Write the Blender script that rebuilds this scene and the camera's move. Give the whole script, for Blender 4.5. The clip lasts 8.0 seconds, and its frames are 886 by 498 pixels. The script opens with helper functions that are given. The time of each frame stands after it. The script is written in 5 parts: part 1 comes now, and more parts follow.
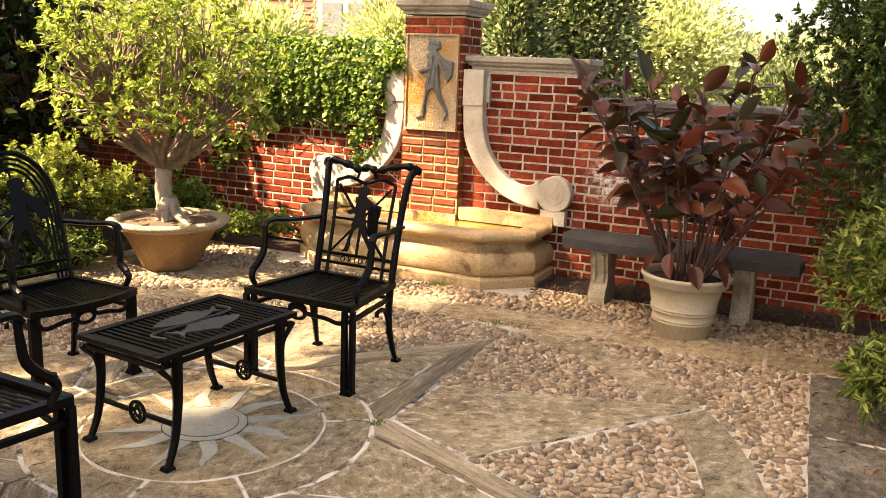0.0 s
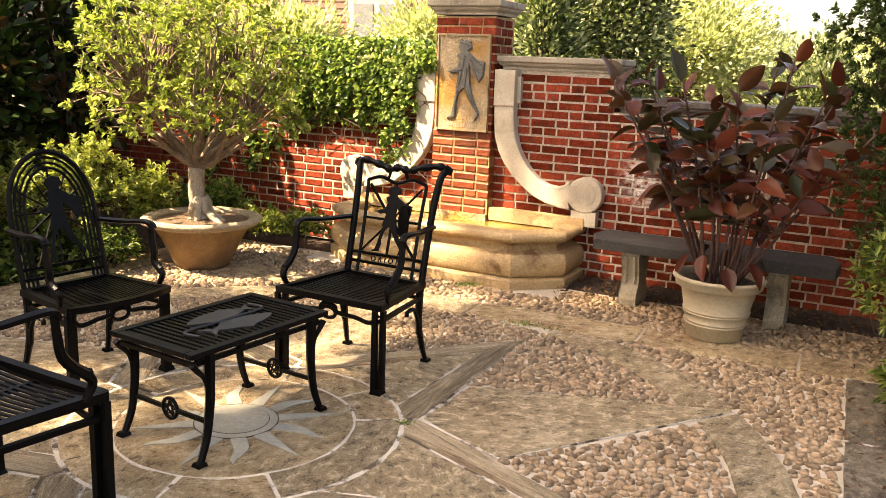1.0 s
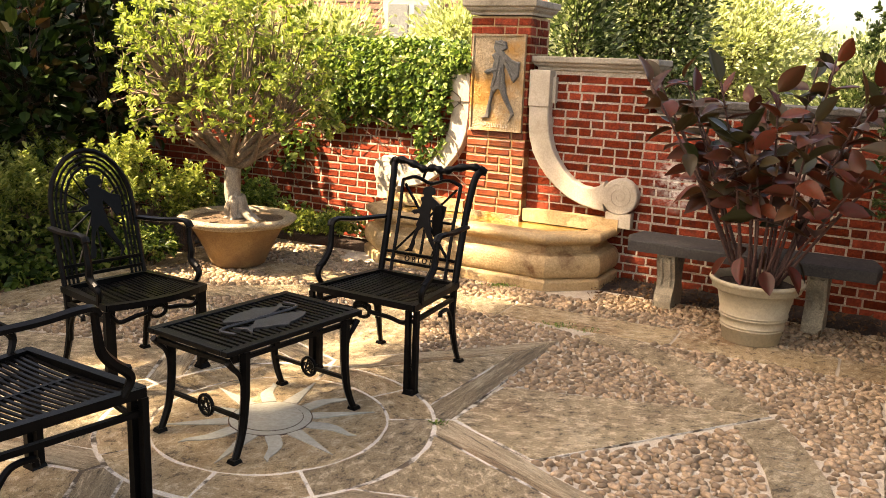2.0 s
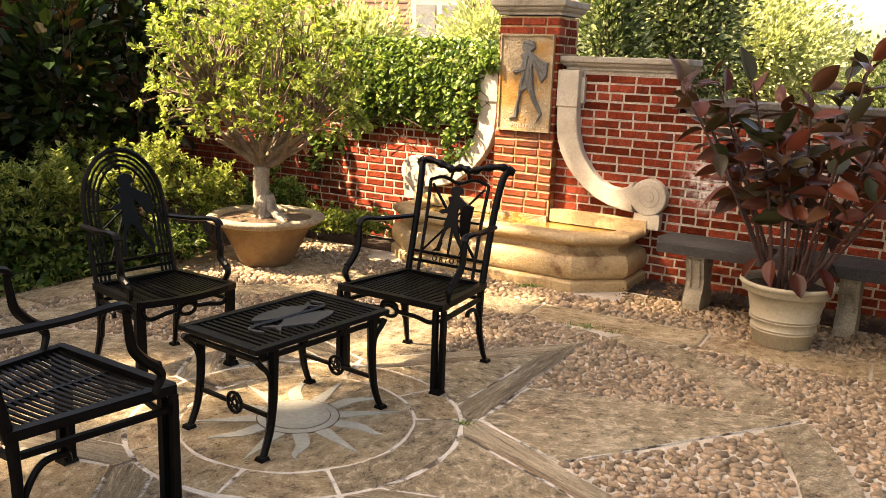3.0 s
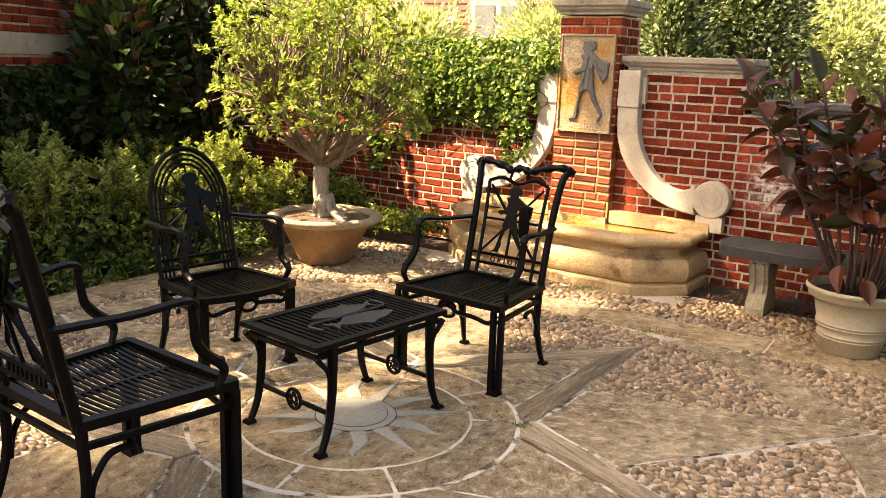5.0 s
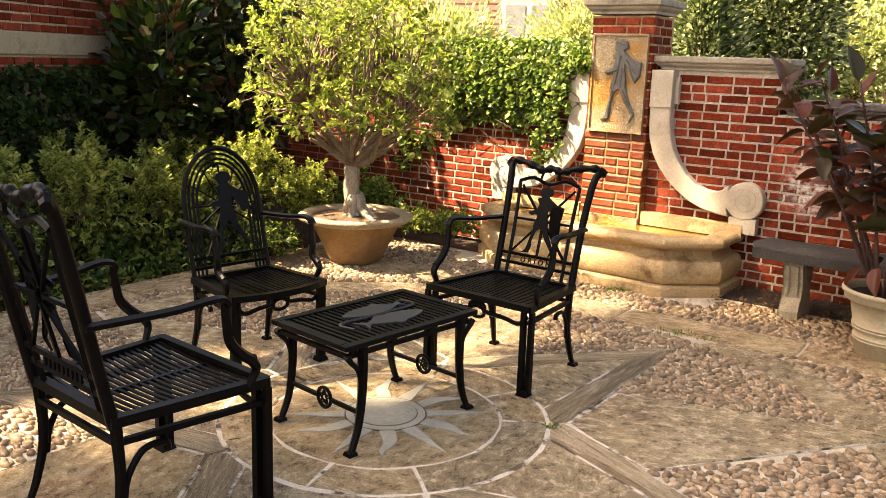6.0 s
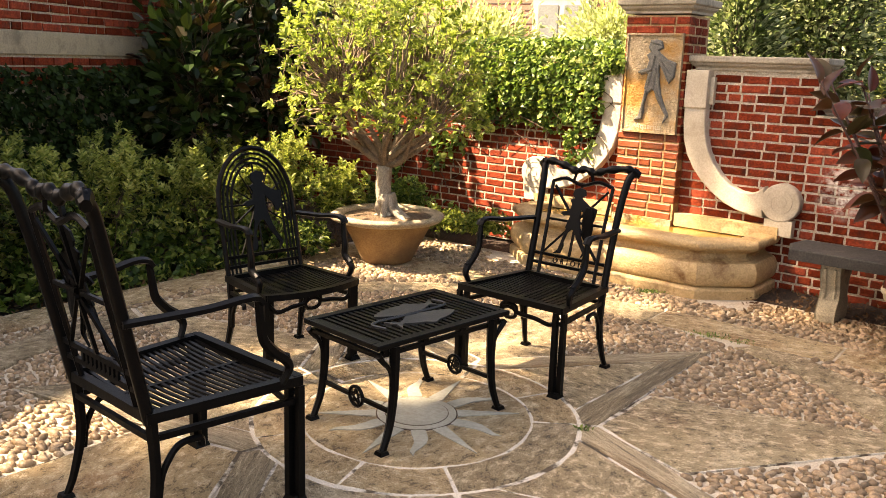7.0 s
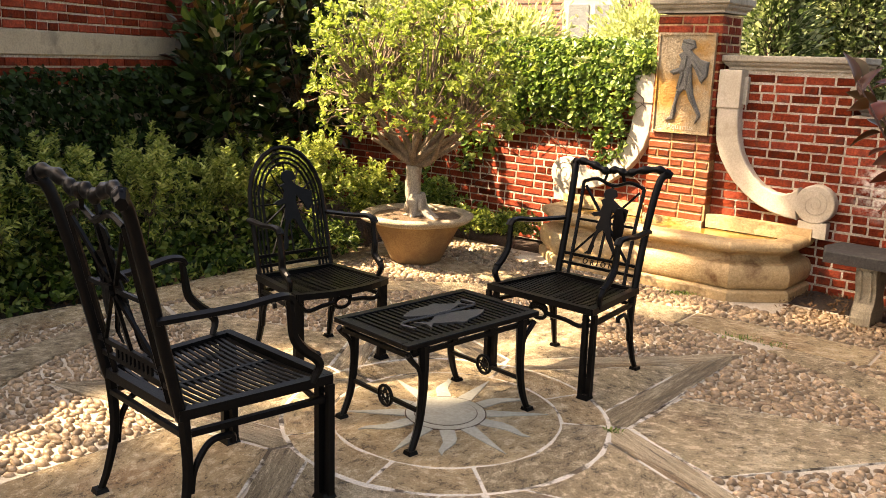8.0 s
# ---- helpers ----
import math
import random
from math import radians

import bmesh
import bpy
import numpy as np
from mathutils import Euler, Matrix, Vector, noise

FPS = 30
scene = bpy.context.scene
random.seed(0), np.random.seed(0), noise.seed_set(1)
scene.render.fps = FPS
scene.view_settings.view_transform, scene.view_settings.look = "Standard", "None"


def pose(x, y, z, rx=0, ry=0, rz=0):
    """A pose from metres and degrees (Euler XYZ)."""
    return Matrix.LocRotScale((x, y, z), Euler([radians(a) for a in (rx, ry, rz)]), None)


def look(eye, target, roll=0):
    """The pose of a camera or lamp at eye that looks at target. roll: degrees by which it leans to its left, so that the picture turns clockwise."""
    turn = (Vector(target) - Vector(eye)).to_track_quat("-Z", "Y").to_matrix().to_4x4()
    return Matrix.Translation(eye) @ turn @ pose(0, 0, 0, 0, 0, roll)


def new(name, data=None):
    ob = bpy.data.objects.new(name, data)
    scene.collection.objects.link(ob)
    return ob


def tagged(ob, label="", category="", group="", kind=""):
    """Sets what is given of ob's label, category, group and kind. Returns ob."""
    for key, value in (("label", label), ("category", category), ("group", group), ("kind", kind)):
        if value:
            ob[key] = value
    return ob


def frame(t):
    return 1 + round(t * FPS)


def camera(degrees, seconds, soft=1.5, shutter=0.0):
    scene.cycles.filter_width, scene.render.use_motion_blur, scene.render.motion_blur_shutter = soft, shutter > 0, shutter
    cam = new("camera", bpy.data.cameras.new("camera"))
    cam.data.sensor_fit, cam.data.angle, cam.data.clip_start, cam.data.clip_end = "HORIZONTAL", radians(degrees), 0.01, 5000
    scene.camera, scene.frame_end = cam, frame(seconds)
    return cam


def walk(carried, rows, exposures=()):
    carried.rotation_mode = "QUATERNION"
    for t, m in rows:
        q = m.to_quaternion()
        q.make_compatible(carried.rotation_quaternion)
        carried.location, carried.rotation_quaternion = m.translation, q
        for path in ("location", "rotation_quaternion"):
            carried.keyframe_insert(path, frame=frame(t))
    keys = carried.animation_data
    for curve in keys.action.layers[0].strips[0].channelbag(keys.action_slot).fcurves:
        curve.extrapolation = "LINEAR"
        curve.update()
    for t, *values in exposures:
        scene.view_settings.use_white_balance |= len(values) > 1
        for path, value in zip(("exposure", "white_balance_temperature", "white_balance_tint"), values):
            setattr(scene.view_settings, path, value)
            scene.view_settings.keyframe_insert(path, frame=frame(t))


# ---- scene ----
cam = camera(55.19, 8.0, 0.45)
# seconds, eye, then the degrees of pan, tilt and lean
PATH = [
    (0.0, 0.0, 0.0, 1.6, 0.0, -12.2, -2.23),
    (0.5, -0.005, 0.002, 1.598, 0.98, -12.22, -2.22),
    (1.0, -0.009, 0.003, 1.597, 1.99, -12.24, -2.21),
    (1.5, -0.013, 0.004, 1.596, 3.15, -12.26, -2.19),
    (3.0, -0.026, 0.007, 1.592, 6.01, -12.33, -2.14),
    (3.5, -0.031, 0.008, 1.591, 6.79, -12.35, -2.11),
    (4.0, -0.035, 0.008, 1.59, 7.65, -12.38, -2.08),
    (4.5, -0.039, 0.009, 1.59, 8.76, -12.4, -2.06),
    (6.0, -0.051, 0.009, 1.588, 11.82, -12.47, -1.96),
    (6.5, -0.055, 0.008, 1.587, 12.88, -12.5, -1.92),
    (7.0, -0.059, 0.008, 1.587, 13.92, -12.52, -1.88),
    (7.5, -0.063, 0.007, 1.587, 14.85, -12.55, -1.84),
    (8.0, -0.066, 0.006, 1.586, 15.87, -12.57, -1.79),
]
EXPOSURES = ((0.0, 2.54), (1.5, 2.50), (3.5, 2.43), (4.5, 2.45), (6.0, 2.53), (8.0, 2.57))
walk(cam, [(t, pose(x, y, z, 0, 0, yaw) @ pose(0, 0, 0, tilt) @ pose(0, 0, 0, 0, lean) @ pose(0, 0, 0, 90))
           for t, x, y, z, yaw, tilt, lean in PATH],
     [(t, stops, 8900, 17.5) for t, stops in EXPOSURES])

# ---- daylight: a high sun from the side of the house, slanting on to the garden wall ----
SUN_EL, SUN_PLAN = 50.0, 198.0   # elevation; plan angle of the direction towards the sun, from +x
world = bpy.data.worlds.new("sky")
scene.world = world
world.use_nodes = True
wn = world.node_tree
sky = wn.nodes.new("ShaderNodeTexSky")
sky.sky_type = 'NISHITA'
sky.sun_disc = False
sky.sun_elevation = radians(SUN_EL)
sky.sun_rotation = radians(90 - SUN_PLAN)
sky.air_density, sky.dust_density, sky.ozone_density = 1.0, 3.0, 1.0
wn.nodes["Background"].inputs[1].default_value = 0.09
wn.links.new(sky.outputs[0], wn.nodes["Background"].inputs[0])
TO_SUN = Vector((math.cos(radians(SUN_EL)) * math.cos(radians(SUN_PLAN)),
                 math.cos(radians(SUN_EL)) * math.sin(radians(SUN_PLAN)), math.sin(radians(SUN_EL))))
sun = new("sun", bpy.data.lights.new("sun", 'SUN'))
sun.data.energy, sun.data.angle, sun.data.color = 5.0, radians(0.53), (1.0, 0.93, 0.80)
sun.matrix_world = look(TO_SUN * 30, (0, 0, 0))

# ---- materials ----


def graph(name):
    m = bpy.data.materials.new(name)
    m.use_nodes = True
    t = m.node_tree
    return m, t, t.nodes["Principled BSDF"]


def node(t, kind, **inputs):
    n = t.nodes.new(kind)
    for k, v in inputs.items():
        n.inputs[k.replace("_", " ")].default_value = v
    return n


def rgb(c):
    return (c[0], c[1], c[2], 1.0)


def mixed(t, fac, a, b, blend='MIX'):
    n = t.nodes.new("ShaderNodeMix")
    n.data_type = 'RGBA'
    n.blend_type = blend
    for sock, v in ((n.inputs[0], fac), (n.inputs[6], a), (n.inputs[7], b)):
        if isinstance(v, bpy.types.NodeSocket):
            t.links.new(v, sock)
        else:
            sock.default_value = v if isinstance(v, float) else rgb(v)
    return n.outputs[2]


def ramp(t, src, lo, hi):
    n = node(t, "ShaderNodeMapRange")
    n.inputs["From Min"].default_value, n.inputs["From Max"].default_value = lo, hi
    t.links.new(src, n.inputs["Value"])
    return n.outputs[0]


def noise_at(t, scale, detail=4.0, rough=0.6, stretch=None):
    g = t.nodes.new("ShaderNodeNewGeometry")
    n = node(t, "ShaderNodeTexNoise", Scale=scale, Detail=detail, Roughness=rough)
    out = g.outputs["Position"]
    if stretch:
        mp = node(t, "ShaderNodeMapping")
        mp.inputs["Rotation"].default_value = (0, 0, radians(stretch[3]) if len(stretch) > 3 else 0)
        mp.inputs["Scale"].default_value = stretch[:3]
        t.links.new(out, mp.inputs["Vector"])
        out = mp.outputs[0]
    t.links.new(out, n.inputs["Vector"])
    return n.outputs["Fac"]


def surf(name, a, b, rough=0.75, coarse=5.0, fine=70.0, bump=0.35, metal=0.0, vary=0.0, island=False, dirt=None,
         dirt_scale=2.5, dirt_cut=(0.52, 0.68), stretch=None, deep=0.004, spec=0.4, lime=False, speckle=1.0):
    """Two colours mixed by a coarse noise, a fine grain with relief, stains, and a lightness of its own for each piece."""
    m, t, p = graph(name)
    col = mixed(t, ramp(t, noise_at(t, coarse, 5.0, 0.62, stretch), 0.32, 0.68), a, b)
    grain = noise_at(t, fine, 3.0, 0.7, stretch)
    dark = tuple(0.5 * v for v in a)
    col = mixed(t, ramp(t, grain, 0.58, 0.40), col, mixed(t, 0.62 * min(1.0, speckle + 0.3), col, dark))
    speck = noise_at(t, fine * 3.6, 2.0, 0.7, stretch)
    col = mixed(t, ramp(t, speck, 0.60, 0.40), col, mixed(t, 0.6 * speckle, col, tuple(0.38 * v for v in a)))
    col = mixed(t, ramp(t, speck, 0.58, 0.75), col, mixed(t, 0.35 * speckle, col, tuple(min(0.9, 1.6 * v) for v in b)))
    if dirt:
        col = mixed(t, ramp(t, noise_at(t, dirt_scale, 6.0, 0.65), *dirt_cut), col, dirt)
    if lime:                            # white lime bloom in a few places of the wall
        g = t.nodes.new("ShaderNodeNewGeometry").outputs["Position"]
        ragged = ramp(t, noise_at(t, 16.0, 6.0, 0.7), 0.42, 0.62)
        for place, size in LIME:
            vm = t.nodes.new("ShaderNodeVectorMath")
            vm.operation = 'DISTANCE'
            t.links.new(g, vm.inputs[0])
            vm.inputs[1].default_value = place
            both = t.nodes.new("ShaderNodeMath")
            both.operation = 'MULTIPLY'
            t.links.new(ramp(t, vm.outputs["Value"], size, size * 0.35), both.inputs[0])
            t.links.new(ragged, both.inputs[1])
            col = mixed(t, both.outputs[0], col, (0.62, 0.57, 0.50))
    if vary:
        if island:
            src = t.nodes.new("ShaderNodeNewGeometry").outputs["Random Per Island"]
        else:
            src = t.nodes.new("ShaderNodeObjectInfo").outputs["Random"]
        hs = node(t, "ShaderNodeHueSaturation")
        t.links.new(ramp_to(t, src, 1 - vary, 1 + vary), hs.inputs["Value"])
        t.links.new(ramp_to(t, src, 1.04, 0.97), hs.inputs["Saturation"])
        t.links.new(col, hs.inputs["Color"])
        col = hs.outputs[0]
    t.links.new(col, p.inputs["Base Color"])
    bp = node(t, "ShaderNodeBump", Strength=bump, Distance=deep)
    t.links.new(grain, bp.inputs["Height"])
    bp2 = node(t, "ShaderNodeBump", Strength=bump * 0.8, Distance=deep * 3)
    t.links.new(noise_at(t, fine / 4.5, 5.0, 0.6, stretch), bp2.inputs["Height"])
    t.links.new(bp2.outputs[0], bp.inputs["Normal"])
    t.links.new(bp.outputs[0], p.inputs["Normal"])
    rg = ramp_to(t, grain, min(1, rough + 0.12), max(0.05, rough - 0.12))
    t.links.new(rg, p.inputs["Roughness"])
    p.inputs["Metallic"].default_value = metal
    p.inputs["Specular IOR Level"].default_value = spec
    return m


def ramp_to(t, src, lo, hi):
    n = node(t, "ShaderNodeMapRange")
    n.inputs["To Min"].default_value, n.inputs["To Max"].default_value = lo, hi
    t.links.new(src, n.inputs["Value"])
    return n.outputs[0]


def slab(name, a, b, crust, pit, red, along=False):
    """Split flagstone: grain lines turned anew on each stone (or along the stone's own length), worn crust, pits dark
    with dirt and painted-in relief shade.
    """
    m, t, p = graph(name)
    info = t.nodes.new("ShaderNodeObjectInfo").outputs["Random"]
    vr = t.nodes.new("ShaderNodeVectorRotate")
    vr.rotation_type = 'Z_AXIS'
    if along:
        t.links.new(t.nodes.new("ShaderNodeTexCoord").outputs["Object"], vr.inputs["Vector"])
    else:
        t.links.new(t.nodes.new("ShaderNodeNewGeometry").outputs["Position"], vr.inputs["Vector"])
        t.links.new(ramp_to(t, info, 0.0, 40.0), vr.inputs["Angle"])

    def field(scale, detail, rough, squash=(1, 1, 1)):
        mp = node(t, "ShaderNodeMapping")
        mp.inputs["Scale"].default_value = (0.2 * squash[0], 1.7 * squash[1], 1) if along and scale < 60 else squash
        t.links.new(vr.outputs[0], mp.inputs["Vector"])
        n = node(t, "ShaderNodeTexNoise", Scale=scale, Detail=detail, Roughness=rough, Distortion=0.25)
        t.links.new(mp.outputs[0], n.inputs["Vector"])
        return n.outputs["Fac"]

    broad, grain = field(2.6, 4, 0.6), field(20, 9, 0.8, (0.7, 2.0, 1))
    ragged, pits, sand = field(15, 12, 0.84, (0.9, 1.25, 1)), field(70, 3, 0.65, (0.8, 1.3, 1)), field(190, 2, 0.7)
    col = mixed(t, ramp(t, broad, 0.36, 0.64), a, b)
    col = mixed(t, ramp(t, field(1.5, 3, 0.6, (1.2, 1, 1)), 0.54, 0.70), col, red)
    col = mixed(t, ramp(t, field(3.2, 9, 0.78, (1, 1.3, 1)), 0.53, 0.60), col, mixed(t, 0.5, col, crust))
    col = mixed(t, ramp(t, field(3.4, 7, 0.72, (1.3, 1, 1)), 0.46, 0.38), col, mixed(t, 0.22, col, pit))
    # dark hollows: dirt, plus relief shade put into the colour
    col = mixed(t, ramp(t, grain, 0.42, 0.34), col, mixed(t, 0.4, col, pit))
    col = mixed(t, ramp(t, ragged, 0.53, 0.56), col, mixed(t, 0.85, col, crust))
    col = mixed(t, ramp(t, ragged, 0.455, 0.42), col, mixed(t, 0.78, col, pit))
    col = mixed(t, ramp(t, pits, 0.40, 0.33), col, mixed(t, 0.6, col, pit))
    col = mixed(t, ramp(t, sand, 0.42, 0.28), col, mixed(t, 0.5, col, pit))
    col = mixed(t, ramp(t, sand, 0.58, 0.70), col, mixed(t, 0.5, col, crust))
    hs = node(t, "ShaderNodeHueSaturation")
    t.links.new(ramp_to(t, info, 0.84, 1.16), hs.inputs["Value"])
    t.links.new(col, hs.inputs["Color"])
    t.links.new(hs.outputs[0], p.inputs["Base Color"])
    before = None
    for src, strength, deep in ((grain, 0.5, 0.014), (ragged, 1.0, 0.035), (pits, 0.9, 0.012)):
        bp = node(t, "ShaderNodeBump", Strength=strength, Distance=deep)
        t.links.new(src, bp.inputs["Height"])
        if before:
            t.links.new(before, bp.inputs["Normal"])
        before = bp.outputs[0]
    t.links.new(before, p.inputs["Normal"])
    t.links.new(ramp_to(t, ragged, 0.9, 0.6), p.inputs["Roughness"])
    return m


def leafy(name, stops, gloss=0.45, through_light=0.35, per_object=False, spec=0.3):
    """Leaf: colours spread over the single leaves, a gloss, and light that shines through."""
    m, t, p = graph(name)
    if per_object:
        src = t.nodes.new("ShaderNodeObjectInfo").outputs["Random"]
    else:
        src = t.nodes.new("ShaderNodeNewGeometry").outputs["Random Per Island"]
    cr = t.nodes.new("ShaderNodeValToRGB")
    t.links.new(src, cr.inputs[0])
    el = cr.color_ramp.elements
    while len(el) < len(stops):
        el.new(0.5)
    for i, c in enumerate(stops):
        el[i].position = i / (len(stops) - 1)
        el[i].color = rgb(c)
    col = mixed(t, ramp(t, noise_at(t, 60.0, 2.0), 0.35, 0.7), cr.outputs[0], mixed(t, 0.3, cr.outputs[0], (0.02, 0.03, 0.005)))
    t.links.new(col, p.inputs["Base Color"])
    p.inputs["Roughness"].default_value = gloss
    p.inputs["Specular IOR Level"].default_value = spec
    tr = t.nodes.new("ShaderNodeBsdfTranslucent")
    t.links.new(mixed(t, 0.6, col, mixed(t, 1.0, col, (1.25, 1.3, 0.65), 'MULTIPLY')), tr.inputs["Color"])
    mx = t.nodes.new("ShaderNodeMixShader")
    mx.inputs[0].default_value = through_light
    t.links.new(p.outputs[0], mx.inputs[1])
    t.links.new(tr.outputs[0], mx.inputs[2])
    t.links.new(mx.outputs[0], t.nodes["Material Output"].inputs[0])
    return m


LIME = (((1.24, 6.39, 0.78), 0.22), ((1.98, 6.04, 0.90), 0.24), ((1.62, 6.21, 0.92), 0.18))
IRON = surf("black_iron", (0.0028, 0.0026, 0.0026), (0.0055, 0.005, 0.0048), 0.34, 9, 160, 0.25, 0.0, dirt=(0.014, 0.010, 0.008), dirt_cut=(0.62, 0.80), deep=0.001, spec=0.09)
BRICK = surf("old_red_brick", (0.155, 0.021, 0.009), (0.30, 0.050, 0.019), 0.85, 14, 60, 1.0, lime=True, vary=0.5, dirt=(0.065, 0.024, 0.015), dirt_scale=10, dirt_cut=(0.53, 0.72), deep=0.006, spec=0.12, speckle=0.55)
BRICK_FAR = surf("red_brick_joined", (0.155, 0.021, 0.009), (0.30, 0.050, 0.019), 0.85, 14, 60, 1.0, lime=True, vary=0.5, island=True, dirt=(0.065, 0.024, 0.015), dirt_scale=10, dirt_cut=(0.53, 0.72), deep=0.006, spec=0.12, speckle=0.55)
BRICK_WET = surf("algae_stained_brick", (0.165, 0.027, 0.009), (0.35, 0.085, 0.017), 0.45, 6, 90, 0.7, vary=0.4, dirt=(0.075, 0.030, 0.011), dirt_scale=6, dirt_cut=(0.5, 0.7))
MORTAR_WET = surf("algae_stained_mortar", (0.36, 0.20, 0.08), (0.54, 0.38, 0.20), 0.7, 7, 90, 0.6, dirt=(0.14, 0.07, 0.025), dirt_scale=5, dirt_cut=(0.5, 0.7))
MORTAR = surf("lime_mortar", (0.46, 0.37, 0.27), (0.66, 0.56, 0.435), 0.92, 10, 70, 0.9, lime=True, dirt=(0.24, 0.165, 0.105), dirt_scale=6, dirt_cut=(0.55, 0.72), deep=0.008)
CAST = surf("cast_stone", (0.44, 0.37, 0.275), (0.56, 0.485, 0.375), 0.85, 5, 80, 0.4, dirt=(0.28, 0.22, 0.15), dirt_scale=3.5, dirt_cut=(0.54, 0.72), speckle=0.12)
COPING = surf("weathered_coping_stone", (0.27, 0.225, 0.165), (0.40, 0.345, 0.265), 0.85, 5, 80, 0.5, dirt=(0.13, 0.10, 0.07), dirt_scale=6.0, dirt_cut=(0.52, 0.70), speckle=0.3)
BASIN = surf("weathered_basin_stone", (0.43, 0.275, 0.125), (0.60, 0.43, 0.225), 0.55, 4, 60, 0.7, dirt=(0.15, 0.066, 0.02), dirt_scale=4.0, dirt_cut=(0.53, 0.70), speckle=0.4, deep=0.008)
FLAG = slab("brown_flagstone", (0.37, 0.25, 0.123), (0.52, 0.375, 0.20), (0.70, 0.565, 0.365), (0.06, 0.036, 0.015), (0.34, 0.18, 0.080))
FLAG_GREY = slab("grey_flagstone", (0.30, 0.215, 0.116), (0.44, 0.328, 0.185), (0.74, 0.595, 0.39), (0.035, 0.025, 0.014), (0.27, 0.175, 0.095))
FLAG_STRIP = slab("long_grained_flagstone", (0.26, 0.19, 0.108), (0.40, 0.30, 0.175), (0.66, 0.53, 0.345), (0.04, 0.027, 0.014), (0.28, 0.17, 0.085), along=True)
# Flagstone for the right border, with its shade put into the colour
FLAG_SHADED = slab("shaded_flagstone", (0.125, 0.098, 0.065), (0.20, 0.16, 0.105), (0.36, 0.30, 0.21), (0.025, 0.018, 0.010), (0.15, 0.095, 0.05))
JOINT = surf("pale_joint_mortar", (0.60, 0.52, 0.41), (0.76, 0.69, 0.575), 0.92, 7, 140, 0.6, dirt=(0.07, 0.05, 0.03), dirt_scale=5.5, dirt_cut=(0.51, 0.58), speckle=0.6)
BED_MORTAR = surf("sandy_bedding_mortar", (0.55, 0.45, 0.33), (0.70, 0.60, 0.46), 0.95, 8, 150, 0.8, speckle=0.5)
PEBBLE = surf("river_pebble", (0.205, 0.126, 0.066), (0.41, 0.292, 0.176), 0.48, 30, 75, 0.3, vary=0.42, speckle=0.5)
PEBBLE_FAR = surf("river_pebbles_joined", (0.205, 0.126, 0.066), (0.41, 0.292, 0.176), 0.48, 30, 75, 0.3, vary=0.42, speckle=0.5, island=True)
SOIL = surf("dark_mulch", (0.045, 0.028, 0.018), (0.10, 0.062, 0.04), 0.95, 9, 90, 1.0, deep=0.02)
INLAY = surf("grey_metal_inlay", (0.32, 0.31, 0.25), (0.44, 0.42, 0.345), 0.5, 6, 60, 0.15, metal=0.1, dirt=(0.20, 0.15, 0.09), dirt_cut=(0.58, 0.74), speckle=0.15)
# Worn iron whose grey also holds the sky sheen on flat plates
WORN_SKYLIT_IRON = surf("worn_skylit_iron", (0.016, 0.0155, 0.0145), (0.032, 0.031, 0.029), 0.45, 9, 120, 0.25, dirt=(0.012, 0.011, 0.010), dirt_cut=(0.58, 0.74), deep=0.001, speckle=0.3)
DRY_SOIL = surf("dry_pot_soil", (0.15, 0.092, 0.05), (0.25, 0.165, 0.095), 0.95, 12, 90, 1.0, deep=0.015)
TERRACOTTA = surf("weathered_clay_bowl", (0.21, 0.115, 0.042), (0.315, 0.195, 0.08), 0.85, 6, 80, 0.5, dirt=(0.14, 0.075, 0.032), dirt_cut=(0.52, 0.7), speckle=0.4)
RIM = surf("rough_bowl_lip", (0.38, 0.29, 0.18), (0.50, 0.40, 0.27), 0.9, 12, 70, 0.9, deep=0.01)
CREAM = surf("cream_pot", (0.33, 0.265, 0.165), (0.41, 0.34, 0.225), 0.6, 4, 60, 0.12, dirt=(0.30, 0.24, 0.155), dirt_cut=(0.55, 0.75), speckle=0.2)
BARK = surf("pale_bark", (0.33, 0.27, 0.20), (0.46, 0.39, 0.30), 0.9, 14, 70, 0.7, dirt=(0.16, 0.12, 0.08), dirt_scale=9, stretch=(2, 2, 0.7))
STEM = surf("brown_stem", (0.10, 0.06, 0.04), (0.17, 0.11, 0.075), 0.8, 20, 90, 0.5)
BENCH = surf("dark_bench_stone", (0.035, 0.031, 0.027), (0.075, 0.066, 0.057), 0.8, 7, 90, 0.5, dirt=(0.15, 0.125, 0.095), dirt_scale=8, dirt_cut=(0.62, 0.8))
LEG_STONE = surf("bench_leg_stone", (0.35, 0.285, 0.19), (0.49, 0.41, 0.285), 0.9, 7, 90, 0.6, dirt=(0.13, 0.105, 0.07), dirt_scale=7, dirt_cut=(0.5, 0.68))
BRONZE = surf("stained_gold_panel", (0.40, 0.285, 0.16), (0.54, 0.42, 0.27), 0.45, 7, 75, 1.0, metal=0.2, dirt=(0.38, 0.19, 0.045), dirt_scale=2.6, dirt_cut=(0.47, 0.62), stretch=(1.0, 1.0, 0.8), deep=0.010)
PEWTER = surf("grey_relief_metal", (0.13, 0.125, 0.11), (0.26, 0.24, 0.21), 0.5, 9, 90, 0.3, metal=0.35, dirt=(0.30, 0.20, 0.10), dirt_cut=(0.62, 0.78))
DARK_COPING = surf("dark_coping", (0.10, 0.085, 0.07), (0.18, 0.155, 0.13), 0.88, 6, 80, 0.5)
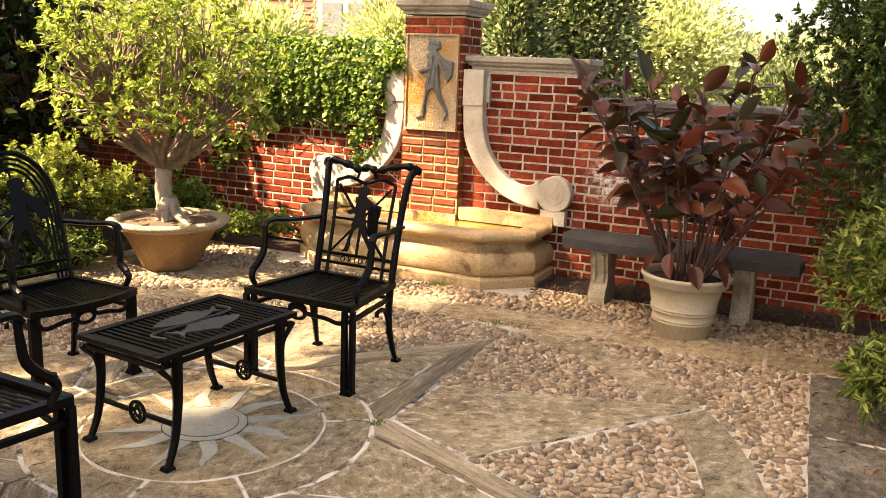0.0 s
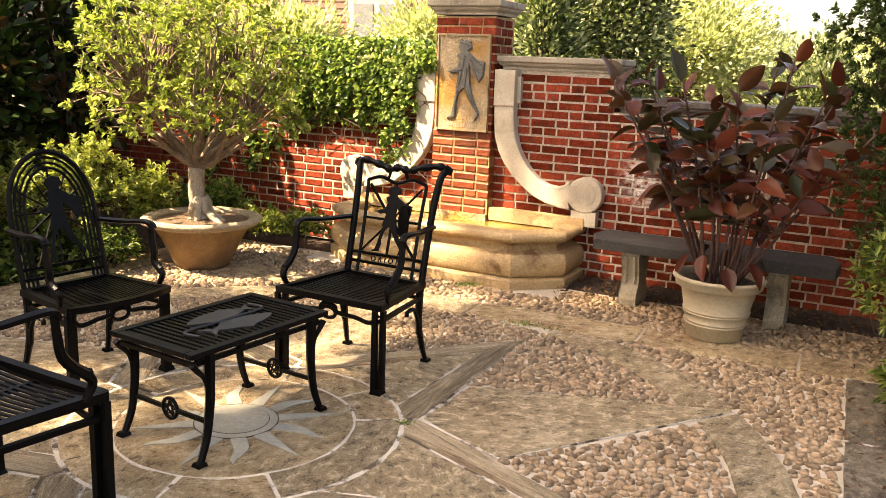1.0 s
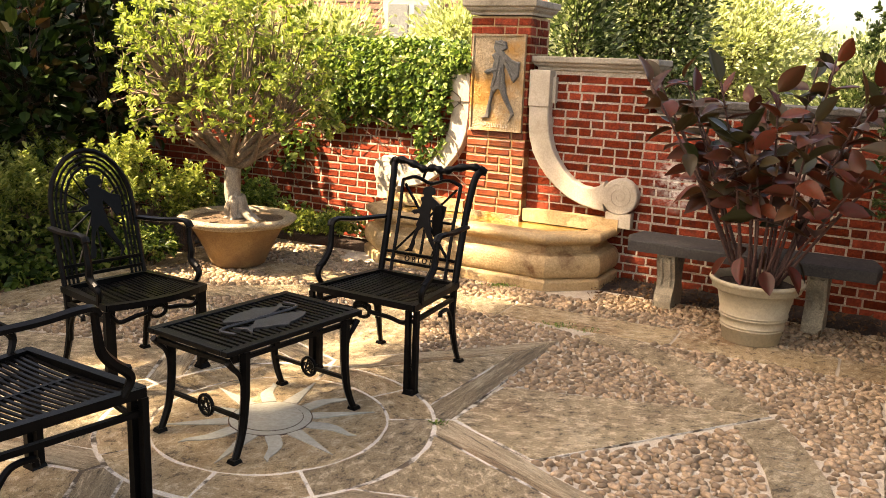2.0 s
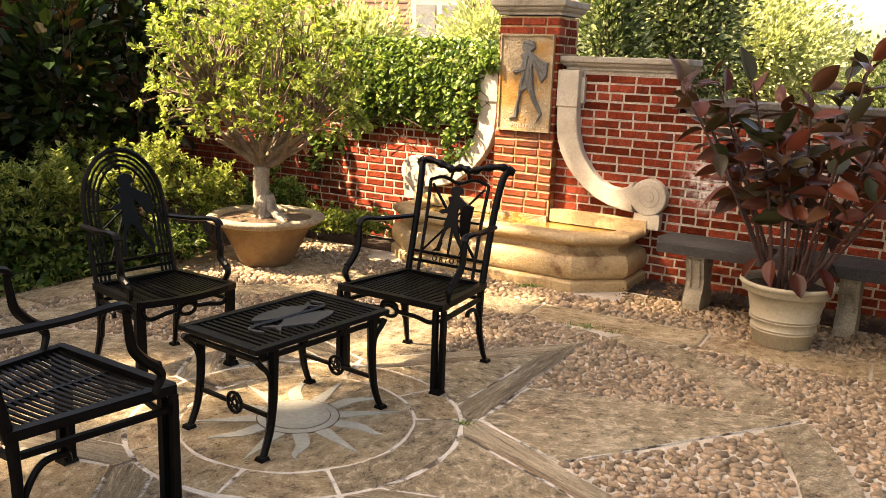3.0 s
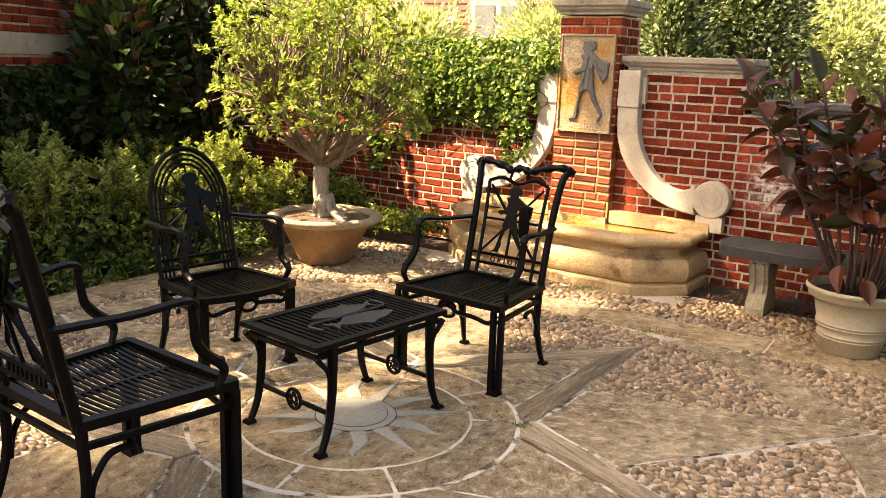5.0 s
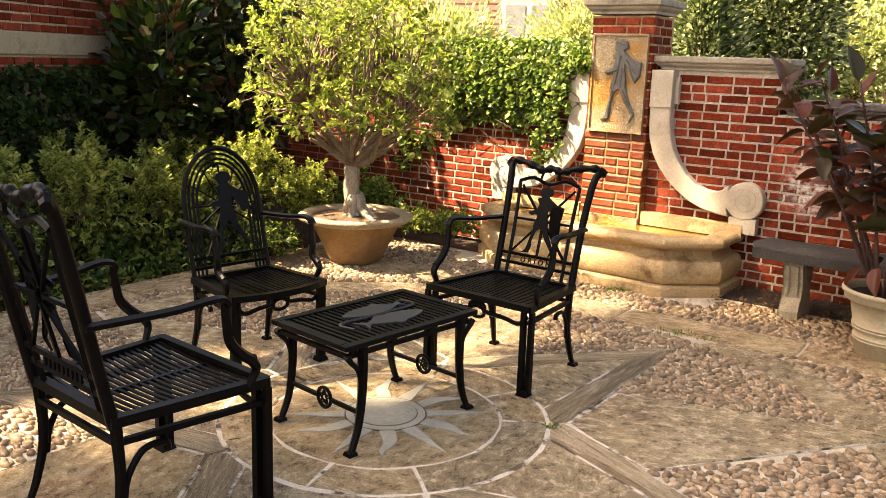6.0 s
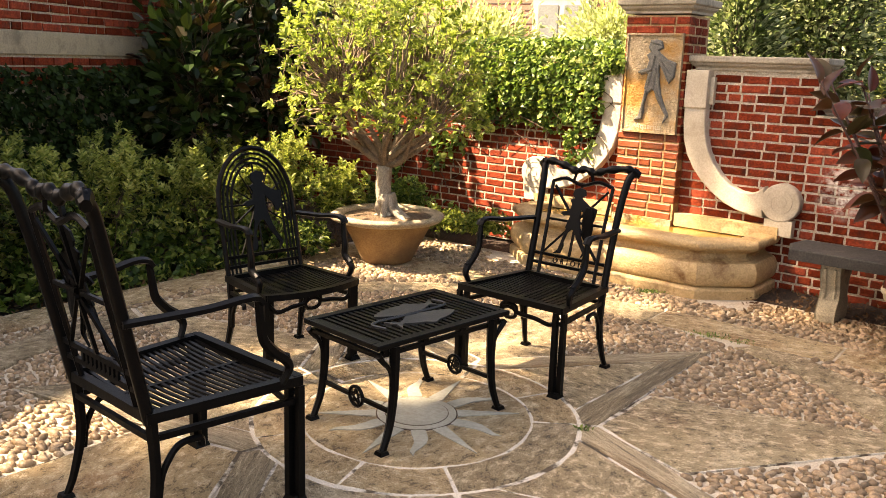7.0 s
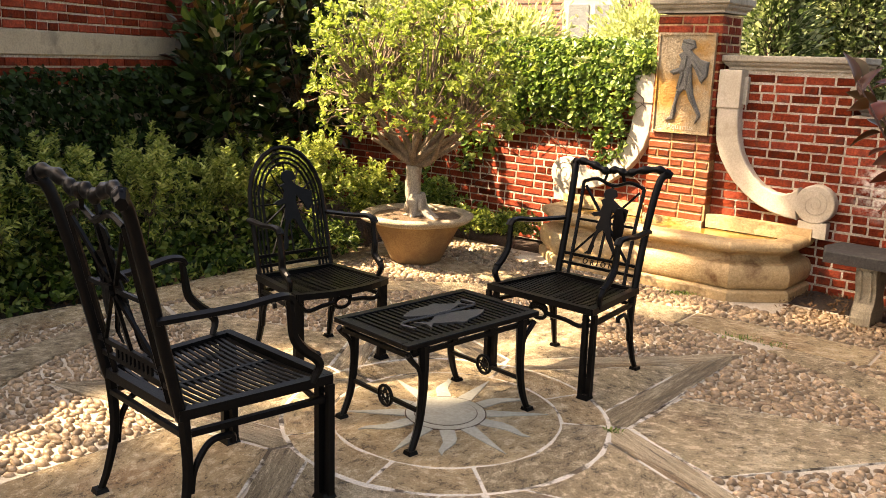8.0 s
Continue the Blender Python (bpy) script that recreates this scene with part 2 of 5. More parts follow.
LEAF_BRIGHT = leafy("bonsai_leaf", [(0.09, 0.13, 0.02), (0.20, 0.265, 0.05), (0.36, 0.42, 0.09), (0.55, 0.57, 0.19)], 0.38, 0.45)
LEAF_IVY = leafy("ivy_leaf", [(0.030, 0.066, 0.013), (0.085, 0.15, 0.028), (0.20, 0.29, 0.058), (0.42, 0.49, 0.15)], 0.4, 0.35)
# Azalea leaf colours carry missing sunlight in their pale stops; the LIT copy carries more
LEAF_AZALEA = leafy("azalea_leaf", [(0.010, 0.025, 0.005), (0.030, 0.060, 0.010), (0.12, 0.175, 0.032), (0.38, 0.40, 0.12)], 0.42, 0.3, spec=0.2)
LEAF_SHOOT = leafy("pale_shoot_leaf", [(0.12, 0.17, 0.03), (0.30, 0.34, 0.08), (0.52, 0.52, 0.18)], 0.42, 0.4, spec=0.25)
LEAF_AZALEA_LIT = leafy("sunlit_azalea_leaf", [(0.03, 0.055, 0.010), (0.10, 0.145, 0.025), (0.24, 0.285, 0.055), (0.44, 0.44, 0.12)], 0.45, 0.35)
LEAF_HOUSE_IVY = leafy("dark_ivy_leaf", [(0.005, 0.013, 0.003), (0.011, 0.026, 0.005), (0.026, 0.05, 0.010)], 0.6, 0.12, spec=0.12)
BAND = surf("tan_stone_band", (0.31, 0.245, 0.16), (0.41, 0.33, 0.225), 0.88, 4, 80, 0.5, dirt=(0.16, 0.125, 0.085), dirt_scale=4, speckle=0.3)
# Pale grey paints the sky's reflection in the far panes
PANE_SKY = surf("sky_reflecting_pane", (0.20, 0.21, 0.20), (0.27, 0.28, 0.265), 0.5, 3, 40, 0.1)
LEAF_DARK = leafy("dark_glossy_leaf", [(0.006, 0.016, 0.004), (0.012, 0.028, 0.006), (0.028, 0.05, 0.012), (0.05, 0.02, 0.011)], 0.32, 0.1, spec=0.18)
LEAF_YEW = leafy("yew_leaf", [(0.022, 0.045, 0.012), (0.065, 0.105, 0.026), (0.17, 0.22, 0.06)], 0.5, 0.25, spec=0.2)
LEAF_FICUS = leafy("burgundy_leaf", [(0.045, 0.010, 0.008), (0.10, 0.018, 0.011), (0.028, 0.034, 0.014), (0.065, 0.014, 0.010), (0.125, 0.026, 0.012), (0.024, 0.028, 0.014), (0.085, 0.032, 0.013), (0.035, 0.010, 0.008)], 0.30, 0.18, per_object=True, spec=0.2)
FICUS_STEM = surf("dark_red_stem", (0.055, 0.022, 0.016), (0.11, 0.05, 0.034), 0.7, 20, 90, 0.4)
TWIG = surf("brown_twig_bark", (0.20, 0.135, 0.085), (0.33, 0.24, 0.16), 0.9, 14, 70, 0.7, dirt=(0.10, 0.065, 0.04), dirt_scale=9)
# Sun glare and haze are put into these pale leaf colours
LEAF_FAR = leafy("sunlit_far_tree_leaf", [(0.30, 0.35, 0.14), (0.46, 0.50, 0.25), (0.64, 0.65, 0.42)], 0.6, 0.45)
# The palest stop paints sun glints on scattered leaves
LEAF_FAR_DARK = leafy("magnolia_leaf", [(0.03, 0.055, 0.018), (0.12, 0.165, 0.06), (0.52, 0.55, 0.35)], 0.28, 0.35)
LITTER = leafy("fallen_leaf", [(0.10, 0.045, 0.022), (0.16, 0.08, 0.035), (0.07, 0.035, 0.02), (0.22, 0.13, 0.06)], 0.7, 0.1)


def water_material():
    m, t, p = graph("amber_water")
    t.links.new(mixed(t, ramp(t, noise_at(t, 3.0), 0.35, 0.65), (0.15, 0.08, 0.016), (0.24, 0.15, 0.035)), p.inputs["Base Color"])
    p.inputs["Roughness"].default_value = 0.06
    bp = node(t, "ShaderNodeBump", Strength=0.15, Distance=0.01)
    t.links.new(noise_at(t, 18.0), bp.inputs["Height"])
    t.links.new(bp.outputs[0], p.inputs["Normal"])
    return m


WATER = water_material()

# ---- mesh tools ----


class Shape:
    """Vertices and faces gathered for one mesh."""

    def __init__(self):
        self.v, self.f = [], []

    def add(self, verts, faces):
        n = len(self.v)
        self.v.extend(tuple(map(float, p)) for p in verts)
        self.f.extend(tuple(n + i for i in f) for f in faces)
        return self

    def box(self, c, size, m=None, taper=1.0):
        x, y, z = (s / 2 for s in size)
        pts = [(-x, -y, -z), (x, -y, -z), (x, y, -z), (-x, y, -z), (-x * taper, -y * taper, z), (x * taper, -y * taper, z), (x * taper, y * taper, z), (-x * taper, y * taper, z)]
        mm = m or Matrix()
        pts = [Vector(c) + (mm.to_3x3() @ Vector(p)) for p in pts]
        return self.add(pts, [(0, 3, 2, 1), (4, 5, 6, 7), (0, 1, 5, 4), (1, 2, 6, 5), (2, 3, 7, 6), (3, 0, 4, 7)])

    def tube(self, pts, radii, sides=6, flat=1.0, up=(0, 0, 1), cap=True):
        """A tapered round (or flattened) bar along a line."""
        pts = [Vector(p) for p in pts]
        if not hasattr(radii, "__len__"):
            radii = [radii] * len(pts)
        n0 = len(self.v)
        a = None
        for i, p in enumerate(pts):
            d = (pts[min(i + 1, len(pts) - 1)] - pts[max(i - 1, 0)]).normalized()
            if a is None:
                a = d.cross(Vector(up))
                if a.length < 0.2:
                    a = d.cross(Vector((0, 1, 0)))
            else:
                a = a - d * a.dot(d)
            a.normalize()
            b = a.cross(d)
            for k in range(sides):
                w = 2 * math.pi * (k + 0.5) / sides
                self.v.append(tuple(p + radii[i] * (math.cos(w) * a + flat * math.sin(w) * b)))
        for i in range(len(pts) - 1):
            for k in range(sides):
                q = n0 + i * sides
                self.f.append((q + k, q + (k + 1) % sides, q + sides + (k + 1) % sides, q + sides + k))
        if cap:
            self.f.append(tuple(n0 + k for k in reversed(range(sides))))
            self.f.append(tuple(n0 + (len(pts) - 1) * sides + k for k in range(sides)))
        return self

    def lathe(self, prof, c=(0, 0, 0), n=40, wobble=0.0, seed=0.0):
        n0 = len(self.v)
        for r, z in prof:
            for k in range(n):
                w = 2 * math.pi * k / n
                rr = r * (1 + wobble * noise.noise((2 * math.cos(w) + seed, 2 * math.sin(w), 3 * z)))
                self.v.append((c[0] + rr * math.cos(w), c[1] + rr * math.sin(w), c[2] + z + 0.3 * wobble * r * noise.noise((1.5 * math.cos(w), 1.5 * math.sin(w) + seed, 7))))
        for i in range(len(prof) - 1):
            for k in range(n):
                a, b = n0 + i * n, n0 + (i + 1) * n
                self.f.append((a + k, a + (k + 1) % n, b + (k + 1) % n, b + k))
        return self

    def prism(self, poly, z0, z1, chamfer=0.0):
        """An upright slab over a plan outline (counter-clockwise), with its top edge chamfered."""
        n = len(poly)
        c = Vector((sum(p[0] for p in poly) / n, sum(p[1] for p in poly) / n))
        top = []
        for i, p in enumerate(poly):
            d = c - Vector(p)
            top.append(Vector(p) + d * min(0.5, chamfer / max(d.length, 1e-4)))
        rings = [[(p[0], p[1], z0) for p in poly], [(p[0], p[1], z1 - chamfer * 0.6) for p in poly], [(p.x, p.y, z1) for p in top]]
        n0 = len(self.v)
        self.v.extend(p for r in rings for p in r)
        for j in range(2):
            for i in range(n):
                self.f.append((n0 + j * n + i, n0 + j * n + (i + 1) % n, n0 + (j + 1) * n + (i + 1) % n, n0 + (j + 1) * n + i))
        self.f.append(tuple(n0 + 2 * n + i for i in range(n)))
        return self

    def mesh(self, name, smooth=False):
        me = bpy.data.meshes.new(name)
        me.from_pydata(self.v, [], self.f)
        if smooth:
            me.polygons.foreach_set("use_smooth", [True] * len(me.polygons))
        me.update()
        return me


def thing(name, m, label, category, group="", kind=""):
    ob = new(name)
    ob.matrix_world = m
    ob.empty_display_size = 0.1
    return tagged(ob, label, category, group, kind)


def part(name, shape, material, parent, label="", smooth=False):
    me = shape if isinstance(shape, bpy.types.Mesh) else shape.mesh(name, smooth)
    if not me.materials:
        me.materials.append(material)
    ob = new(name, me)
    ob.parent = parent
    if label:
        tagged(ob, label)
    return ob


def solid(name, shape, material, label, category, m=None, group="", kind="", smooth=False):
    me = shape.mesh(name, smooth)
    me.materials.append(material)
    ob = new(name, me)
    if m is not None:
        ob.matrix_world = m
    return tagged(ob, label, category, group, kind)


def bevelled(ob, width, segments=2):
    b = ob.modifiers.new("bevel", 'BEVEL')
    b.width, b.segments, b.limit_method = width, segments, 'ANGLE'
    return ob


def leaf_cloud(centres, ways, length, width, fold=0.25, seed=1, spread=0.6, droop=0.0):
    """Many small folded leaves, one at each place, pointing about along its way."""
    rng = np.random.default_rng(seed)
    c = np.asarray(centres, float)
    d = np.asarray(ways, float) + rng.normal(0, spread, c.shape)
    d[:, 2] -= droop
    d /= np.linalg.norm(d, axis=1)[:, None] + 1e-9
    r = rng.normal(0, 1, c.shape) + np.array((0, 0, 1.2))
    s = np.cross(d, r)
    s /= np.linalg.norm(s, axis=1)[:, None] + 1e-9
    n = np.cross(s, d)
    k = rng.uniform(0.7, 1.3, (len(c), 1))
    ln, wd = length * k, width * k
    up, out = n * wd * fold, s * wd
    pts = np.stack([c, c + d * ln * 0.28 + out * 0.40 + up * 0.8, c + d * ln * 0.66 + out * 0.42 + up * 0.8, c + d * ln - n * ln * 0.08,
                    c + d * ln * 0.66 - out * 0.42 + up * 0.8, c + d * ln * 0.28 - out * 0.40 + up * 0.8], 1).reshape(-1, 3)
    i = np.arange(len(c)) * 6
    faces = np.concatenate([np.stack([i, i + 1, i + 2, i + 3], 1), np.stack([i, i + 3, i + 4, i + 5], 1)])
    sh = Shape()
    sh.v, sh.f = pts.tolist(), faces.tolist()
    return sh


def rosettes(centres, ways, count, length, width, seed=1, open_=1.0, tilt_up=0.3):
    """Whorls of leaves round shoot tips."""
    rng = np.random.default_rng(seed)
    c = np.repeat(np.asarray(centres, float), count, 0)
    w = np.repeat(np.asarray(ways, float), count, 0)
    w /= np.linalg.norm(w, axis=1)[:, None] + 1e-9
    side = rng.normal(0, 1, c.shape)
    side -= w * (side * w).sum(1)[:, None]
    side /= np.linalg.norm(side, axis=1)[:, None] + 1e-9
    at = c - w * rng.uniform(0, 1.0, (len(c), 1)) * length
    return leaf_cloud(at, side * open_ + w * (0.55 + tilt_up), length, width, 0.2, seed, 0.15)


def in_plan(x, y, poly):
    inside = False
    for (x0, y0), (x1, y1) in zip(poly, poly[1:] + poly[:1]):
        if (y0 > y) != (y1 > y) and x < (x1 - x0) * (y - y0) / (y1 - y0) + x0:
            inside = not inside
    return inside


# the garden wall's own frame: s along it, d out of it towards the patio
WALL_ANGLE = -25.0
WALL = pose(1.9, 6.08, 0, 0, 0, WALL_ANGLE)


def on_wall(s, d, z=0.0):
    return WALL @ Vector((s, -d, z))

# ---- ground and paving ----
CX, CY, TURN0 = -1.02, 3.49, 9.5        # centre of the round pavement; turn of the five-pointed star
R_IN, R_OUT, R_B0, R_B1 = 0.522, 0.734, 2.12, 2.37
EDGE = -23.0                            # turn of the straight border slabs
EX, EY = Vector((math.cos(radians(EDGE)), math.sin(radians(EDGE)))), Vector((-math.sin(radians(EDGE)), math.cos(radians(EDGE))))
SIDE, TOP0, TOP1, SIDE1 = 2.45, 2.10, 2.44, 2.78


def polar(r, a):
    return (CX + r * math.cos(radians(a)), CY + r * math.sin(radians(a)))


def framed(u, v):
    q = EX * u + EY * v
    return (CX + q.x, CY + q.y)


def to_frame(x, y):
    q = Vector((x - CX, y - CY))
    return q.dot(EX), q.dot(EY)


ground = Shape()
ground.add([(-400, -400, -0.03), (400, -400, -0.03), (400, 600, -0.03), (-400, 600, -0.03)], [(0, 1, 2, 3)])
solid("ground", ground, SOIL, "dark brown earth and mulch under the whole garden", "ground", kind="structure")
patio = tagged(new("pavement"), "round flagstone and pebble patio with pale mortar joints", "pavement", kind="structure")
bed = Shape().prism([framed(-2.80, -3.2), framed(2.80, -3.2), framed(2.80, 2.46), framed(-2.80, 2.46)], -0.05, -0.001)
part("bedding", bed, BED_MORTAR, patio, "sandy mortar bed between the pebbles")
back_bed = Shape().prism([framed(-2.8, 2.47), framed(2.80, 2.47), framed(2.80, 3.10), framed(-2.8, 3.2)], -0.05, -0.003)
part("bedding", back_bed, BED_MORTAR, patio, "sandy mortar bed by the basin")


def arc(r, a0, a1, step=3.0):
    n = max(2, int(abs(a1 - a0) / step) + 1)
    return [polar(r, a0 + (a1 - a0) * i / (n - 1)) for i in range(n)]


def worn(poly, amount=0.006, seed=0.0):
    """An outline cut up and made a little uneven, as split stone is."""
    out = []
    for (x0, y0), (x1, y1) in zip(poly, poly[1:] + poly[:1]):
        n = max(1, int(math.hypot(x1 - x0, y1 - y0) / 0.07))
        for i in range(n):
            x, y = x0 + (x1 - x0) * i / n, y0 + (y1 - y0) * i / n
            w = noise.noise_vector((x * 9 + seed, y * 9, seed))
            out.append((x + amount * w.x, y + amount * w.y))
    return out


def inset(poly, gap):
    """The outline drawn in by half a joint."""
    out, n = [], len(poly)
    for i in range(n):
        a, b, c = Vector(poly[i - 1]), Vector(poly[i]), Vector(poly[(i + 1) % n])
        d0, d1 = (b - a).normalized(), (c - b).normalized()
        n0, n1 = Vector((-d0.y, d0.x)), Vector((-d1.y, d1.x))
        m = n0 + n1
        k = gap / max(0.35, 1 + n0.dot(n1))
        out.append((b.x + m.x * k, b.y + m.y * k))
    return out


def flag(poly, material=None, gap=0.008, top=0.012, seed=0.0):
    z = top + 0.004 * noise.noise((poly[0][0] * 5, poly[0][1] * 5, 1))
    return part("flagstone", Shape().prism(worn(inset(poly, gap), 0.007, seed), -0.04, z, 0.009), material or FLAG, patio)


def strip(poly, start, end, seed):
    """A long border stone whose grain runs from start to end."""
    ob = flag(poly, FLAG_STRIP, 0.005, 0.0125, seed)
    m = Matrix.Translation((start[0], start[1], 0)) @ Matrix.Rotation(math.atan2(end[1] - start[1], end[0] - start[0]), 4, 'Z')
    ob.data.transform(m.inverted())
    ob.matrix_basis = m
    return ob


# joints: one sheet of mortar a little below the slabs, under rings and star
joint = Shape().prism(arc(0.90, 0, 356, 4), -0.03, 0.0085)
part("joint_mortar", joint, JOINT, patio, "pale pointed mortar joints")

# sun disc and the two rings
flag(arc(R_IN, 0, 354, 6), FLAG, 0.004, 0.012)
cuts = [-98, -62, 9.5, 40, 80, 118, 150, 186, 218]
for a0, a1 in zip(cuts, cuts[1:] + [cuts[0] + 360]):
    flag(arc(R_OUT, a0, a1) + list(reversed(arc(R_IN + 0.003, a0, a1))), FLAG if (a0 // 7) % 3 else FLAG_GREY, 0.0045, 0.012, a0)

STAR_TIP, STAR_NODE, KITE_SIDE = 1.93, 0.82, 1.19
tips, nodes = [], []
for k in range(5):
    a = TURN0 + 72 * k
    t = a + 36
    node_a, node_b, tip = polar(STAR_NODE, a), polar(STAR_NODE, a + 72), polar(STAR_TIP, t)
    tips.append((t, tip))
    # star point: two border strips and the dark slab between them
    ca, cb = Vector(node_a), Vector(node_b)
    ti, mid = Vector(tip), Vector(polar(1.56, t))
    ia, ib = Vector(polar(0.739, a + 12)), Vector(polar(0.739, a + 60))
    part("joint_mortar", Shape().prism([node_a, tip, node_b] + list(reversed(arc(0.745, a + 4, a + 68))), -0.03, 0.0075), JOINT, patio)
    strip([node_a, tuple(ti), tuple(mid)] + list(reversed(arc(0.739, a + 0.7, a + 12))), node_a, tip, a)
    strip([tuple(ti), node_b] + list(reversed(arc(0.739, a + 60, a + 71.3))) + [tuple(mid)], node_b, tip, a + 1)
    flag([tuple(ia), tuple(mid), tuple(ib)] + list(reversed(arc(0.739, a + 13, a + 59))), FLAG_GREY, 0.005, 0.010, a + 2)
    # kite
    s0, s1 = polar(KITE_SIDE, a - 20.2), polar(KITE_SIDE, a + 20.2)
    kite_tip = polar(R_B1 - 0.01, a + 1.0)
    part("joint_mortar", Shape().prism([polar(0.80, a), s0, kite_tip, s1], -0.03, 0.0065), JOINT, patio)
    flag([polar(0.825, a), s0, kite_tip, s1], FLAG_GREY if k != 3 else FLAG, 0.007, 0.013, a + 3)
    nodes.append((a, s0, s1, kite_tip))
    # curved band between two kite tips, in two stones
    for b0, b1 in ((a + 1.6, t), (t, a + 72.3)):
        outer, inner = arc(R_B1, b0, b1), arc(R_B0, b0 + (2 if b0 != t else 0), b1 - (2 if b1 != t else 0))
        keep = [p for p in outer if to_frame(*p)[1] < TOP0 - 0.02]
        if len(keep) < 3:
            continue
        outer = [p if to_frame(*p)[1] < TOP0 - 0.02 else framed(to_frame(*p)[0], TOP0 - 0.01) for p in outer]
        inner = [p if to_frame(*p)[1] < TOP0 - 0.04 else framed(to_frame(*p)[0], TOP0 - 0.05) for p in inner]
        flag(outer + list(reversed(inner)), FLAG_GREY if int(a) % 2 else FLAG, 0.006, 0.012, b0)

# an engraved line on one of the curved stones, too worn to read
for i in range(9):
    ang, rr = 1.5 - 1.15 * i, 2.235 + 0.02 * math.sin(i * 2.1)
    p, q = Vector(polar(rr - 0.03 - 0.012 * (i % 3), ang)), Vector(polar(rr + 0.03 + 0.01 * (i % 2), ang - 0.45))
    d = (q - p).normalized() * 0.0028
    part("engraved_bar", Shape().prism([(p.x - d.y, p.y + d.x), (p.x + d.y, p.y - d.x), (q.x + d.y, q.y - d.x), (q.x - d.y, q.y + d.x)][::-1], 0.008, 0.0160), LEG_STONE, patio)

# straight border slabs with joints between
u = -SIDE1
for w in (0.95, 1.02, 0.98, 1.12, 0.92, 0.57):
    flag([framed(u, TOP0), framed(u + w, TOP0), framed(u + w, TOP1), framed(u, TOP1)], FLAG if w != 0.98 else FLAG_GREY, 0.009, 0.012, u)
    u += w
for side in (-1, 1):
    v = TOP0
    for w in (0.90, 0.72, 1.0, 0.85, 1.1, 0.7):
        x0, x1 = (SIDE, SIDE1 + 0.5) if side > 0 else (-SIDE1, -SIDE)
        # right side: shade of the bushes is put into the stone colour
        flag([framed(x0, v - w), framed(x1, v - w), framed(x1, v), framed(x0, v)], FLAG_SHADED if side > 0 else FLAG, 0.008, 0.011, v)
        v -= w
for i, v in enumerate((2.10, 1.20)):
    part("joint_mortar", Shape().prism([framed(SIDE + 0.0, v - 0.010), framed(SIDE1 + 0.4, v - 0.010), framed(SIDE1 + 0.4, v + 0.010), framed(SIDE, v + 0.010)], -0.03, 0.010), JOINT, patio)

# sun inlay
for k in range(12):
    a = 18 + 30 * k
    if k % 2 == 0:
        outline = [polar(0.19, a - 11), polar(0.47, a), polar(0.19, a + 11)]
    else:
        left, right = [], []
        for i in range(7):
            f = i / 6
            sway = 5.5 * math.sin(f * 5.5)
            left.append(polar(0.19 + 0.24 * f, a + sway * f + 10 * (1 - f)))
            right.append(polar(0.19 + 0.24 * f, a + sway * f - 10 * (1 - f)))
        outline = right[:-1] + [polar(0.43, a + 5.5 * math.sin(5.5))] + list(reversed(left[:-1]))
    part("sun_ray", Shape().prism(outline, 0.004, 0.0175), INLAY, patio, "grey inlaid sun ray" if k == 0 else "")
part("sun_rim", Shape().prism(arc(0.186, 0, 354, 6), 0.004, 0.0165), STEM, patio)
part("sun_disc", Shape().prism(arc(0.181, 0, 354, 6), 0.004, 0.0185), INLAY, patio, "round grey metal sun disc")
part("sun_groove", Shape().prism(arc(0.146, 0, 354, 6), 0.004, 0.0195), STEM, patio)
part("sun_disc", Shape().prism(arc(0.142, 0, 354, 6), 0.004, 0.0215), INLAY, patio)

# ---- garden wall: brick by brick ----
BRICK_L, BRICK_H, BRICK_W, GAP = 0.195, 0.0537, 0.095, 0.014
COURSE = BRICK_H + GAP


def brick_mesh(name, length, material):
    sh = Shape()
    x, y, z, b = length / 2, BRICK_W / 2, BRICK_H / 2, 0.006
    sh.add([(-x, -y + b, -z), (x, -y + b, -z), (x, -y + b, z), (-x, -y + b, z), (-x + b, -y + 0.001, -z + b * 1.3), (x - b * 1.4, -y, -z + b), (x - b, -y + 0.002, z - b * 1.2), (-x + b * 1.6, -y, z - b),
            (-x, y, -z), (x, y, -z), (x, y, z), (-x, y, z)],
           [(4, 5, 6, 7), (0, 1, 5, 4), (1, 2, 6, 5), (2, 3, 7, 6), (3, 0, 4, 7), (1, 0, 8, 9), (2, 1, 9, 10), (3, 2, 10, 11), (0, 3, 11, 8)])
    me = sh.mesh(name)
    me.materials.append(material)
    return me


BRICKS = {(n, m.name): brick_mesh("brick", ln, m) for n, ln in ((2, BRICK_L), (1, 0.0945)) for m in (BRICK, BRICK_WET)}


def courses(x0, x1, z0, z1, seed):
    """Stretchers with headers strewn in, course by course: centre, length, height."""
    rng = random.Random(seed)
    z, row = z0, 0
    while z + BRICK_H < z1 + 0.01:
        x = x0 - (0.0 if row % 2 else 0.11) - rng.random() * 0.02
        while x < x1:
            ln = BRICK_L if rng.random() < 0.6 else 0.0945
            a, b = max(x, x0), min(x + ln, x1)
            if b - a > 0.03:
                yield (a + b) / 2, b - a, z + BRICK_H / 2, rng
            x += ln + GAP
        z, row = z + COURSE, row + 1


